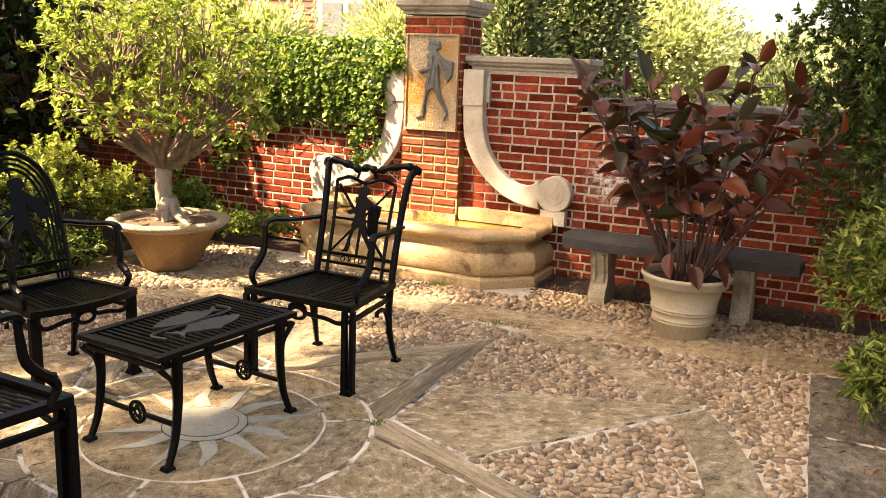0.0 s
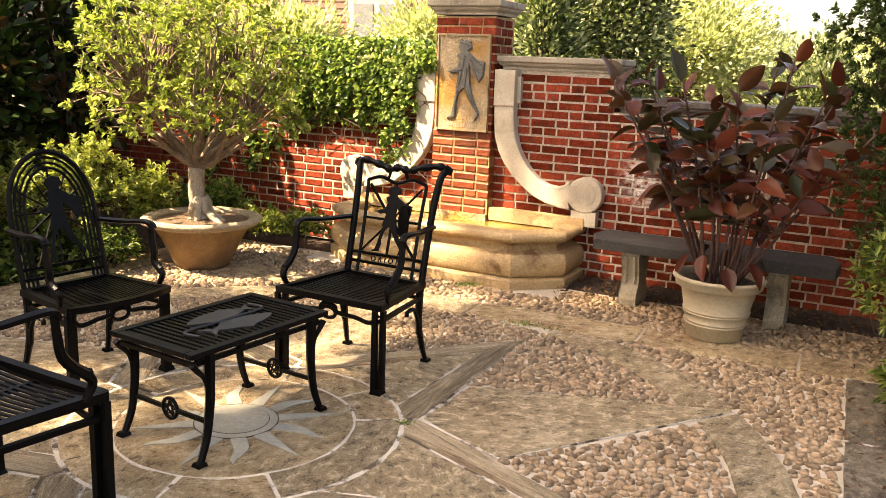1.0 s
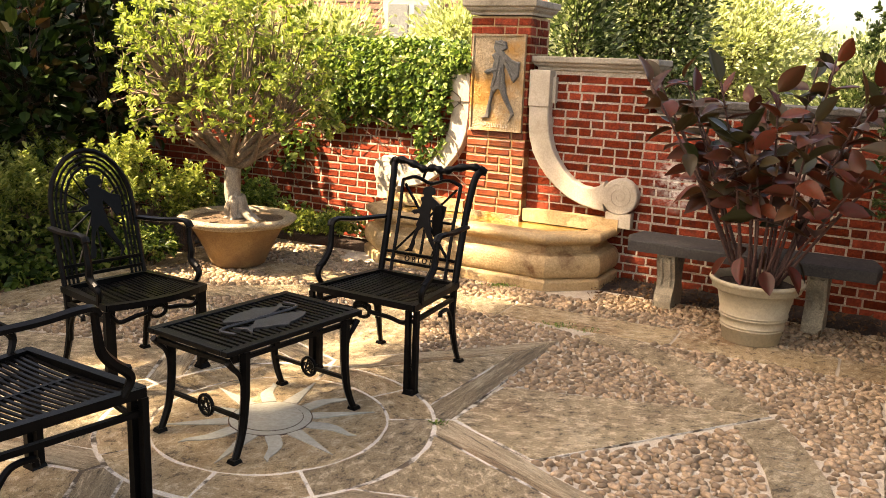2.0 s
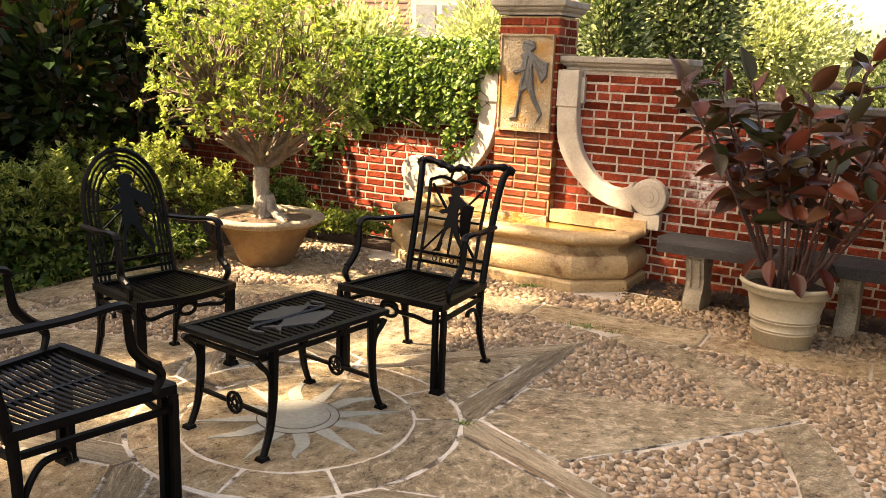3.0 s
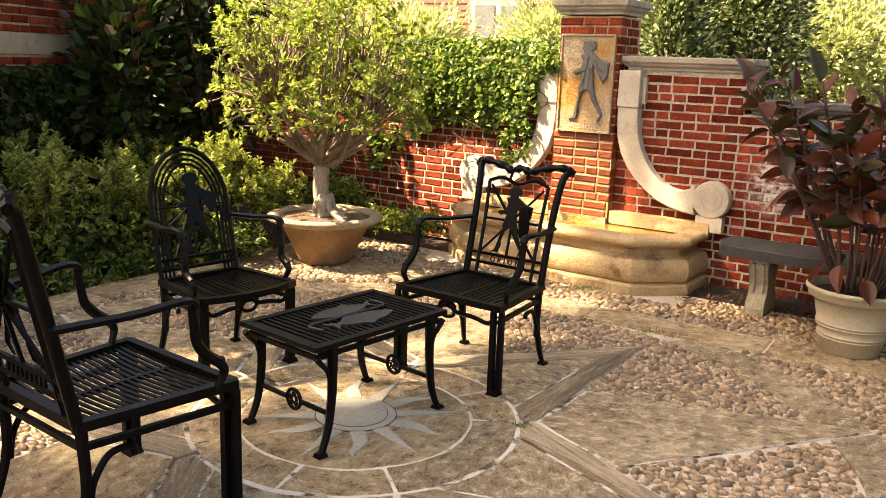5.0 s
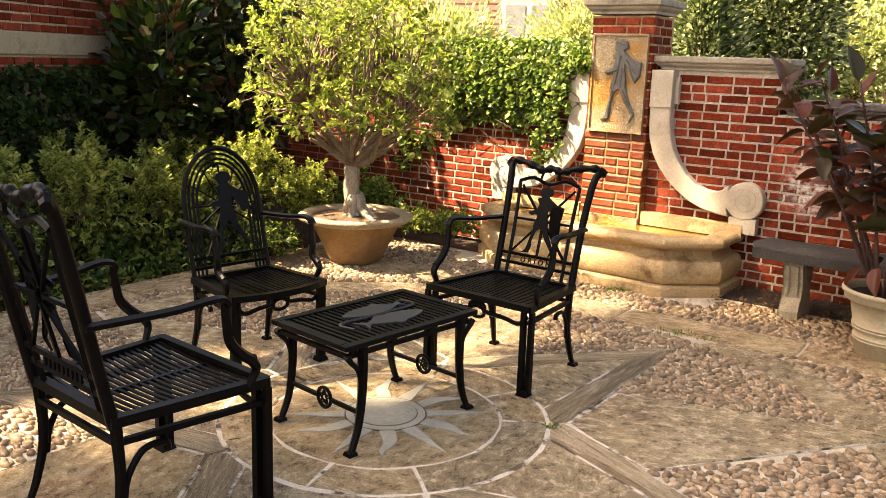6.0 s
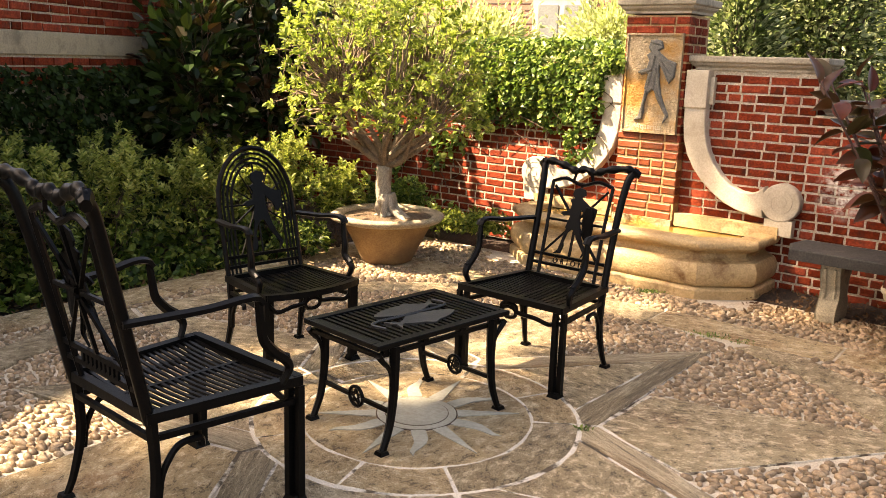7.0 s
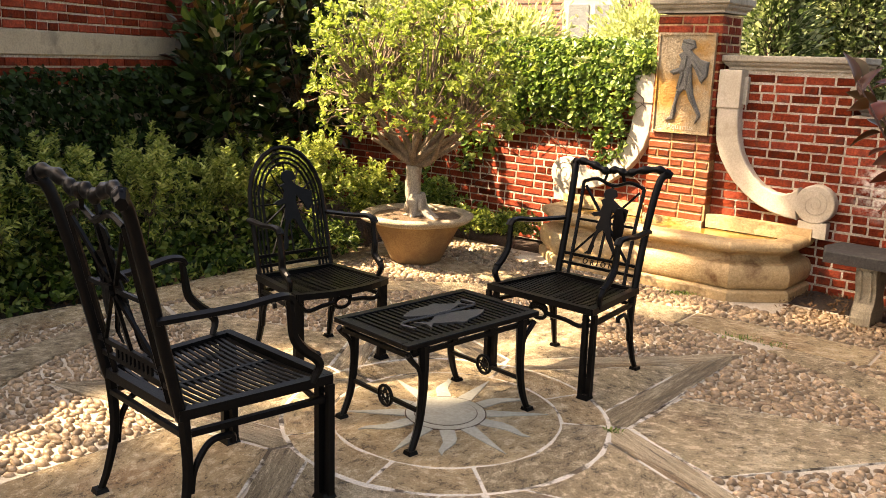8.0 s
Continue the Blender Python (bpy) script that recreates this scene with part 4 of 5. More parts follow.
def square_chair(m, word, label, rise):
    w, d = 0.52, 0.53
    ch = thing("garden_armchair", m, label, "armchair", "iron armchairs round the table")
    chair_base(ch, 0.64, w, d)
    base_parts = {o.name for o in ch.children}
    hw = w / 2
    for sx in (-1, 1):
        post = curve([(sx * (hw - 0.02), rake(0.43, d), 0.42), (sx * (hw - 0.02), rake(0.60, d), 0.60), (sx * (hw - 0.015), rake(0.80, d), 0.80), (sx * (hw + 0.0), rake(0.95, d) + 0.008, 0.95),
                      (sx * (hw + 0.025), rake(1.0, d) + 0.03, 0.985)])
        part("back_post", Shape().tube(post, 0.019, 8), IRON, ch, smooth=True)
        inner = curve([(sx * (hw - 0.085), rake(0.44, d), 0.44), (sx * (hw - 0.085), rake(0.7, d), 0.70), (sx * (hw - 0.075), rake(0.90, d), 0.905)])
        part("back_upright", Shape().tube(inner, 0.0105, 5), IRON, ch)
        part("back_ear", Shape().tube([(sx * (hw + 0.01), rake(1, d) + 0.02, 0.99), (sx * (hw + 0.045), rake(1, d) + 0.035, 0.975)], [0.026, 0.017], 7), IRON, ch)
    crest = curve([(-hw - 0.03, rake(1, d) + 0.03, 0.985), (-hw + 0.03, rake(1, d) + 0.015, 1.0), (-0.13, rake(1, d), 0.985), (-0.06, rake(1, d), 0.965), (0.0, rake(1, d), 0.978),
                   (0.06, rake(1, d), 0.965), (0.13, rake(1, d), 0.985), (hw - 0.03, rake(1, d) + 0.015, 1.0), (hw + 0.03, rake(1, d) + 0.03, 0.985)])
    part("crest_rail", Shape().tube(crest, [0.018 + 0.004 * math.sin(i * 0.9) for i in range(len(crest))], 8), IRON, ch, smooth=True)
    low = curve([(-hw + 0.075, rake(0.9, d), 0.905), (-0.10, rake(0.9, d), 0.925), (0.0, rake(0.9, d), 0.90), (0.10, rake(0.9, d), 0.925), (hw - 0.075, rake(0.9, d), 0.905)])
    part("inner_rail", Shape().tube(low, 0.010, 5), IRON, ch)
    for x in (-0.06, 0.06):
        part("crest_link", bar((x, rake(0.94, d), 0.92), (x * 0.7, rake(0.96, d), 0.972), 0.009), IRON, ch)
    for z in (0.50, 0.545):
        part("back_rail", bar((-hw + 0.02, rake(z, d), z), (hw - 0.02, rake(z, d), z), 0.010), IRON, ch)
    hub = 0.72
    for a in range(0, 360, 45):         # rods that burst out from behind the cut-out figure
        x, z = math.cos(radians(a)), math.sin(radians(a))
        far = min(0.165 / max(abs(x), 1e-3), (0.19 if z > 0 else 0.17) / max(abs(z), 1e-3))
        part("back_rod", bar((0.02 * x, rake(hub, d), hub + 0.02 * z), (far * x, rake(hub + far * z, d), hub + far * z), 0.008), IRON, ch)
    fg = strider((0.0, 0.555), 0.335, 0.004, -0.004, 0.002)
    fg.v = [(1.3 * x, rake(z, d) - 0.013 + y, z) for x, y, z in fg.v]
    part("shield", Shape().tube([(0.085 + 0.0 * k, rake(0.72, d) - 0.016, 0.635 + 0.17 * k / 8) for k in range(9)], [0.036 * math.sin(math.pi * (k + 0.6) / 9.2) ** 0.6 for k in range(9)], 10, 0.15), IRON, ch)
    part("cut_out", fg, IRON, ch, "flat dark iron cut-out figure")
    if word:
        lettering("lettering", word, pose(0, rake(0.515, d) - 0.004, 0.510, 76), 0.040, ch, IRON, 0.003, 1.75)
    else:
        for i in range(9):
            part("letter_bar", Shape().box((-0.11 + 0.0275 * i, rake(0.52, d), 0.522), (0.014, 0.008, 0.034)), IRON, ch)
    taller(ch, base_parts, rise)
    return ch


def round_chair(m, label):
    w, d = 0.48, 0.46
    ch = thing("garden_armchair", m, label, "armchair", "iron armchairs round the table")
    chair_base(ch, 0.565, w, d, 0.442, 0.06, 0.735, 0.13)
    base_parts = {o.name for o in ch.children}
    hw = w / 2

    def arch(half, top, spring, r, name="back_hoop"):
        pts = [(-half, rake(0.43, d), 0.43), (-half, rake(spring, d), spring)]
        for a in range(165, 0, -15):
            z = spring + (top - spring) * math.sin(radians(a))
            pts.append((half * math.cos(radians(a)), rake(z, d), z))
        pts += [(half, rake(spring, d), spring), (half, rake(0.43, d), 0.43)]
        part(name, Shape().tube(pts, r, 6), IRON, ch)

    arch(hw - 0.015, 1.01, 0.76, 0.0125)
    arch(hw - 0.042, 0.985, 0.755, 0.006)
    arch(hw - 0.065, 0.962, 0.75, 0.006)
    arch(hw - 0.088, 0.94, 0.745, 0.007)
    for z in (0.475, 0.52):
        part("back_rail", bar((-hw + 0.02, rake(z, d), z), (hw - 0.02, rake(z, d), z), 0.010), IRON, ch)
    hub = 0.75
    for a in range(0, 360, 30):
        x, z = math.cos(radians(a)), math.sin(radians(a))
        far = 0.19 if z > -0.1 else min(0.15 / max(abs(x), 1e-3), 0.23 / max(abs(z), 1e-3))
        part("back_rod", bar((0.02 * x, rake(hub, d), hub + 0.02 * z), (far * x, rake(hub + far * z, d), hub + far * z), 0.005), IRON, ch)
    fg = strider((0.01, 0.53), 0.375, 0.004, -0.004, 0.002)
    fg.v = [(1.3 * x, rake(z, d) - 0.013 + y, z) for x, y, z in fg.v]
    part("cut_out", fg, IRON, ch, "flat dark iron cut-out")
    taller(ch, base_parts, 1.13)
    return ch


square_chair(pose(-0.596, 4.245, 0.014, 0, 0, -26.2), "ORION", "black iron armchair with a square sunburst back and slatted seat", 1.09)
square_chair(pose(-1.625, 2.529, 0.014, 0, 0, 152.5) @ Matrix.Scale(1.055, 4), "", "black iron armchair turned away, its square back and curled arms worn", 1.22)
round_chair(pose(-1.863, 3.965, 0.014, 0, 0, 58.0), "black iron armchair with a round arched back beside the shrubs")


def iron_table(m):
    tb = thing("garden_table", m, "low black iron table with a slatted top and fish cut-outs", "table")
    w, l, h = 0.492, 0.79, 0.47
    for sx in (-1, 1):
        bevelled(part("top_rail", Shape().box((sx * (w / 2 - 0.02), 0, h - 0.01), (0.04, l, 0.022)), IRON, tb), 0.003)
        bevelled(part("top_rail", Shape().box((0, sx * (l / 2 - 0.02), h - 0.01), (w - 0.082, 0.04, 0.022)), IRON, tb), 0.003)
        part("apron_bar", bar((sx * (w / 2 - 0.03), -l / 2 + 0.03, h - 0.052), (sx * (w / 2 - 0.03), l / 2 - 0.03, h - 0.052), 0.013), IRON, tb)
        part("apron_bar", bar((-w / 2 + 0.03, sx * (l / 2 - 0.03), h - 0.052), (w / 2 - 0.03, sx * (l / 2 - 0.03), h - 0.052), 0.013), IRON, tb)
        for k in range(4):
            part("apron_spacer", Shape().box((sx * (w / 2 - 0.03), -l / 2 + 0.06 + (l - 0.12) * k / 3, h - 0.032), (0.018, 0.03, 0.026)), IRON, tb)
    n = 22
    for i in range(n):
        y = -l / 2 + 0.055 + (l - 0.11) * i / (n - 1)
        part("slat", Shape().box((0, y, h - 0.011), (w - 0.083, 0.016, 0.012)), IRON, tb)
    for sx, flip in ((-0.068, -1), (0.072, 1)):  # two plain fish shapes laid into the slats, head to tail

        def half(f, fin):
            return 0.060 * math.sin(math.pi * f) ** 0.7 + 0.022 * math.exp(-((f - fin) / 0.07) ** 2)

        line = [i / 26 for i in range(27)]
        body = [(sx + half(f, 0.58), flip * (0.03 * flip + 0.18 - 0.33 * f)) for f in line[:-1]]
        body += [(sx + 0.016, 0.03 - flip * 0.15), (sx + 0.055, 0.03 - flip * 0.19), (sx + 0.004, 0.03 - flip * 0.172), (sx - 0.05, 0.03 - flip * 0.20), (sx - 0.016, 0.03 - flip * 0.15)]
        body += [(sx - half(f, 0.72), flip * (0.03 * flip + 0.18 - 0.33 * f)) for f in reversed(line[1:-1])]
        if flip > 0:
            body.reverse()
        part("fish_plate", Shape().prism(body, h - 0.012, h + 0.002, 0.002), WORN_SKYLIT_IRON, tb, "flat iron fish cut-out")
    ln = Shape().tube(curve([(-0.10, 0.235, h + 0.002), (-0.02, 0.24, h + 0.003), (0.002, 0.17, h + 0.003), (0.0, 0.05, h + 0.003), (0.004, -0.08, h + 0.003), (0.0, -0.19, h + 0.003), (0.03, -0.24, h + 0.003), (0.10, -0.225, h + 0.002)]), 0.007, 5)
    part("cord", ln, WORN_SKYLIT_IRON, tb)
    for sx in (-1, 1):
        for sy in (-1, 1):
            x, y = sx * (w / 2), sy * (l / 2)
            line = curve([(x - sx * 0.016, y - sy * 0.100, h - 0.02), (x - sx * 0.016, y - sy * 0.101, h - 0.12), (x - sx * 0.016, y - sy * 0.099, 0.24), (x - sx * 0.015, y - sy * 0.080, 0.11), (x - sx * 0.012, y - sy * 0.040, 0.006)])
            leg = part("leg", Shape().tube(line, [0.025 - 0.0003 * i for i in range(len(line))], 6), IRON, tb)
            part("foot", Shape().box((x - sx * 0.011, y - sy * 0.037, 0.008), (0.046, 0.046, 0.016), taper=0.8), IRON, leg)
            curl = curve([(x - sx * 0.016, y - sy * 0.016, h - 0.045), (x - sx * 0.016, y - sy * 0.040, h - 0.075), (x - sx * 0.016, y - sy * 0.074, h - 0.115), (x - sx * 0.016, y - sy * 0.095, h - 0.19)])
            part("leg_curl", Shape().tube(curl, [0.015 - 0.0003 * i for i in range(len(curl))], 6), IRON, tb)
    for sy in (-1, 1):
        y = sy * (l / 2 - 0.093)
        for sx in (-1, 1):
            part("stretcher", bar((sx * (w / 2 - 0.018), y, 0.165), (sx * 0.045, y, 0.165), 0.011), IRON, tb)
        ring = [(0.043 * math.cos(a), y, 0.165 + 0.043 * math.sin(a)) for a in np.linspace(0, 6.283, 17)]
        ring = part("star_ring", Shape().tube(ring, 0.0085, 6), IRON, tb)
        for k in range(5):
            a, b = radians(90 + 144 * k), radians(90 + 144 * (k + 1))
            part("star_bar", bar((0.043 * math.cos(a), y, 0.165 + 0.043 * math.sin(a)), (0.043 * math.cos(b), y, 0.165 + 0.043 * math.sin(b)), 0.0045), IRON, ring)
    return tb


iron_table(pose(-1.061, 3.476, 0.014, 0, 0, -30.7))

# ---- stone bench ----
bench = thing("stone_bench", WALL, "dark stone garden bench on two pale carved legs against the wall", "bench")
top = [(-0.88, 0.28), (0.66, 0.28), (0.71, 0.46), (0.69, 0.68), (0.02, 0.70), (-0.86, 0.68), (-0.92, 0.48)]
bevelled(part("seat", Shape().prism([(x, -y) for x, y in reversed(top)], 0.387, 0.462, 0.014), BENCH, bench, "dark weathered stone slab"), 0.01, 3)
for s in (-0.60, 0.36):
    out = [(0.64, 0.0), (0.645, 0.05), (0.63, 0.10), (0.60, 0.14), (0.585, 0.20), (0.61, 0.28), (0.635, 0.33), (0.63, 0.385), (0.36, 0.385), (0.355, 0.33), (0.40, 0.26), (0.40, 0.15), (0.36, 0.10), (0.35, 0.0)]
    sh = Shape()
    n = len(out)
    sh.v = [(s - 0.062, -d, z) for d, z in out] + [(s + 0.062, -d, z) for d, z in out]
    sh.f = [(i, (i + 1) % n, n + (i + 1) % n, n + i) for i in range(n)] + [tuple(range(n)), tuple(reversed(range(n, 2 * n)))]
    bevelled(part("leg", sh, LEG_STONE, bench, "carved pale stone leg"), 0.008)
    for k in (-0.03, 0.03):
        part("carved_rib", Shape().tube(curve([(s + k, -0.60, 0.16), (s + k, -0.592, 0.22), (s + k, -0.625, 0.30), (s + k, -0.64, 0.36)]), 0.012, 5), LEG_STONE, bench)

# ---- pots ----
POT = (1.52, 5.13)
pot = thing("plant_pot", pose(POT[0], POT[1], 0.012), "cream ribbed pot with a rolled rim standing on a slab", "pot")
pp = [(0.0, 0.0), (0.172, 0.0), (0.180, 0.006)]
for z in (0.098, 0.116, 0.170, 0.188):   # two pairs of thin ribs
    r = 0.180 + 0.185 * z
    pp += [(r - 0.003, z - 0.008), (r + 0.0035, z - 0.004), (r + 0.005, z), (r + 0.0035, z + 0.004), (r - 0.002, z + 0.008)]
pp += [(0.2425, 0.338), (0.250, 0.342), (0.272, 0.344), (0.279, 0.350), (0.283, 0.378), (0.290, 0.384), (0.298, 0.392), (0.300, 0.404), (0.296, 0.413), (0.284, 0.416), (0.268, 0.411), (0.260, 0.395), (0.255, 0.35)]
part("body", Shape().lathe([(0.925 * r, 0.94 * z) for r, z in pp], n=64), CREAM, pot, smooth=True)
part("soil", Shape().lathe([(0.0, 0.350), (0.10, 0.354), (0.233, 0.346)], n=32, wobble=0.05), SOIL, pot, "dark potting soil")
BOWL = (-2.09, 6.33)
bowl = thing("bonsai_bowl", pose(BOWL[0], BOWL[1], 0.012), "wide weathered clay bowl with a rough pale lip", "pot")
bp_ = [(0.0, 0.0), (0.17, 0.0), (0.19, 0.012), (0.205, 0.05), (0.25, 0.16), (0.29, 0.25), (0.325, 0.32), (0.345, 0.355)]
part("body", Shape().lathe([(1.06 * r, 0.92 * z) for r, z in bp_], n=48, wobble=0.03), TERRACOTTA, bowl, smooth=True)
lp = [(0.335, 0.35), (0.375, 0.352), (0.41, 0.37), (0.43, 0.392), (0.43, 0.408), (0.415, 0.42), (0.385, 0.424), (0.355, 0.415), (0.335, 0.40), (0.33, 0.37)]
part("lip", Shape().lathe([(1.05 * r, 0.92 * z) for r, z in lp], n=64, wobble=0.05, seed=4), RIM, bowl, "rough pale lip", smooth=True)
part("soil", Shape().lathe([(0.0, 0.372), (0.15, 0.37), (0.36, 0.358)], n=32, wobble=0.06), DRY_SOIL, bowl, "dry brown soil")
# ---- the house beside the garden ----
house = thing("house", pose(-4.5, 0.0, 0, 0, 0, 90), "red brick house side with a pale stone band above dark ivy", "house")
part("wall", Shape().box((4.6, 1.51, 1.15), (9.6, 3.0, 2.30)), MORTAR, house)
lay_bricks(house, 3.4, 8.2, 0.0, 1.325, 1.53, 11, None)
lay_bricks(house, 3.4, 8.2, 0.0, 1.708, 2.29, 12, (4.0, 6.2))
bevelled(part("stone_band", Shape().box((4.6, 0.10, 1.618), (9.6, 0.23, 0.165)), BAND, house, "smooth pale stone band course"), 0.006)

# ---- plants ----


def shrub_points(rng, centre, radii, n, low=-1.0, power=2.3, lumps=2.2, seed=0.0):
    """Shoot tips spread through an uneven, lumpy crown."""
    out = []
    while len(out) < n:
        v = Vector((rng.gauss(0, 1), rng.gauss(0, 1), rng.gauss(0, 1))).normalized()
        if v.z < low:
            continue
        k = rng.random() ** (1 / power) * (0.80 + 0.34 * noise.noise(v * lumps + Vector((seed, seed * 2, 0))))
        if noise.noise(v * 4.5 + Vector((seed + 9, k * 3, 0))) < -0.28:
            continue
        out.append((Vector(centre) + Vector((v.x * radii[0], v.y * radii[1], v.z * radii[2])) * k, v))
    return out


def woody(sh, base, tips, n_main, n_sub, r0, seed, spread_from=None, flare=1.25, flat=2.0, stem=None):
    """Stem, limbs and twigs that lead from the base out to the shoot tips."""
    rng = random.Random(seed)
    top = Vector(spread_from) if spread_from else Vector(base)
    base = Vector(base)
    if spread_from:
        mid = (base + top) / 2 + Vector((rng.uniform(-0.1, 0.1), rng.uniform(-0.1, 0.1), 0)) * (top - base).length
        (stem or sh).tube(curve([base, base.lerp(mid, 0.4), mid, top]), [r0 * (flare - (flare - 0.8) * min(1, i / 8)) for i in range(25)], 9)
    pts = [Vector(t[0]) for t in tips]
    wide = [Vector(t[0]) for t in tips if t[1].z < flat]
    mains = rng.sample(wide, min(n_main, len(wide)))
    ends = []
    for q in mains:
        q = top.lerp(q, 0.55)
        bend = top.lerp(q, 0.5) + Vector((rng.uniform(-1, 1), rng.uniform(-1, 1), rng.uniform(-0.9, 0.3))) * 0.12 * (q - top).length
        line = curve([top, bend, q], 5)
        sh.tube(line, [r0 * (0.40 - 0.26 * i / len(line)) for i in range(len(line))], 6)
        ends += [(line[6], r0 * 0.26), (line[-1], r0 * 0.22)]
    subs = []
    for q in rng.sample(pts, min(n_sub, len(pts))):
        a, r = min(ends, key=lambda e: (e[0] - q).length)
        e = a.lerp(q, 0.75)
        m = a.lerp(e, 0.5) + Vector((rng.uniform(-1, 1), rng.uniform(-1, 1), rng.uniform(-1, 1))) * 0.10 * (e - a).length
        sh.tube(curve([a, m, e], 3), [r * 0.75 * (1 - 0.6 * i / 7) for i in range(7)], 5, cap=False)
        subs += [(m, r * 0.45), (e, r * 0.35)]
    for q in pts:
        a, r = min(subs, key=lambda e: (e[0] - q).length_squared)
        m = a.lerp(q, 0.5) + Vector((rng.uniform(-1, 1), rng.uniform(-1, 1), rng.uniform(-1, 1))) * 0.08 * (q - a).length
        sh.tube([a, m, q], [r * 0.55, r * 0.4, r * 0.2], 3, cap=False)


def plant(name, label, category, base, centre, radii, n_tips, leaf, count, material, bark, r0, mains, subs, seed, low=-0.6, spread_from=None, group="", whorl=True, lumps=2.2,
          power=2.3, droop=0.0, kind="", flat=2.0, shoots=0, trunk=None):
    rng = random.Random(seed)
    ob = thing(name, Matrix.Translation(base), label, category, group, kind)
    tips = shrub_points(rng, centre, radii, n_tips, low, power, lumps, seed * 1.7)
    wood = Shape()
    stem = Shape() if trunk else None
    woody(wood, (0, 0, 0), tips, mains, subs, r0, seed, spread_from, flat=flat, stem=stem)
    if trunk:
        part("trunk", stem, trunk, ob, "smooth pale trunk", smooth=True)
    part("trunk" if spread_from and not trunk else "branchwork", wood, bark, ob, smooth=True)
    c, w = [t[0] for t in tips], [t[1] + Vector((0, 0, 0.5)) for t in tips]
    if whorl:
        crown = rosettes(c, w, count, leaf[0], leaf[1], seed)
    else:
        r2 = np.random.default_rng(seed)
        cc = np.repeat(np.array(c), count, 0) + r2.normal(0, leaf[0] * (0.8 if count < 10 else 1.7), (len(c) * count, 3))
        crown = leaf_cloud(cc, np.repeat(np.array(w), count, 0), leaf[0], leaf[1], 0.2, seed, 0.9, droop)
    part("crown", crown, material, ob)
    if shoots:                          # young upright shoots with pale leaves over the dark crown
        top = sorted(tips, key=lambda q: -q[1].z + 0.7 * rng.random())[:shoots]
        c, w = [], []
        for q, v in top:
            way = (v * 0.5 + Vector((0, 0, 1))).normalized()
            n = rng.randint(2, 5)
            c += [q + way * leaf[0] * 0.62 * k for k in range(n)]
            w += [way] * n
        part("young_growth", rosettes(c, w, 8, leaf[0] * 0.9, leaf[1], seed + 500), LEAF_SHOOT, ob, "pale yellow-green shoot tips")
    return ob


plant("bonsai_tree", "old bonsai tree with pale trunk and bright yellow-green leaves", "tree", (BOWL[0], BOWL[1], 0.372), (0, 0, 1.03), (1.08, 1.08, 0.98), 1100, (0.048, 0.025), 10, LEAF_BRIGHT, TWIG,
      0.078, 20, 420, 21, low=-0.50, spread_from=(-0.03, 0.0, 0.40), lumps=2.6, power=3.2, flat=0.45, trunk=BARK)
roots = thing("bonsai_roots", Matrix.Translation((BOWL[0], BOWL[1], 0.37)), "gnarled pale surface roots of the bonsai on its soil", "root")
for a, ln in ((215, 0.13), (265, 0.15), (322, 0.27), (348, 0.22), (60, 0.14), (130, 0.13)):
    c, s = math.cos(radians(a)), math.sin(radians(a))
    part("root", Shape().tube(curve([(0.025 * c, 0.025 * s, 0.17), (0.07 * c, 0.07 * s, 0.07), (0.62 * ln * c + 0.01, 0.62 * ln * s, 0.018), (ln * c, ln * s - 0.01, -0.012)]), [0.044 - 0.0013 * k for k in range(25)], 8), BARK, roots, smooth=True)

# rubber plant in the cream pot: every big leaf is a piece of its own
ficus = thing("rubber_plant", Matrix.Translation((POT[0], POT[1], 0.362)), "rubber plant with many brown stems and large burgundy leaves", "plant")


def big_leaf(bend, cup):
    sh = Shape()
    n = 7
    for i in range(n + 1):
        f = i / n
        w = 0.5 * (math.sin(math.pi * min(1, f * 1.02) ** 0.85) ** 0.75) * 0.53 if 0 < i < n else 0.004
        z = -bend * f * f
        for k, u in enumerate((-1, -0.5, 0, 0.5, 1)):
            sh.v.append((u * w, f, z + cup * w * abs(u)))
    for i in range(n):
        for k in range(4):
            a = 5 * i + k
            sh.f.append((a, a + 1, a + 6, a + 5))
    me = sh.mesh("leaf", True)
    me.materials.append(LEAF_FICUS)
    return me


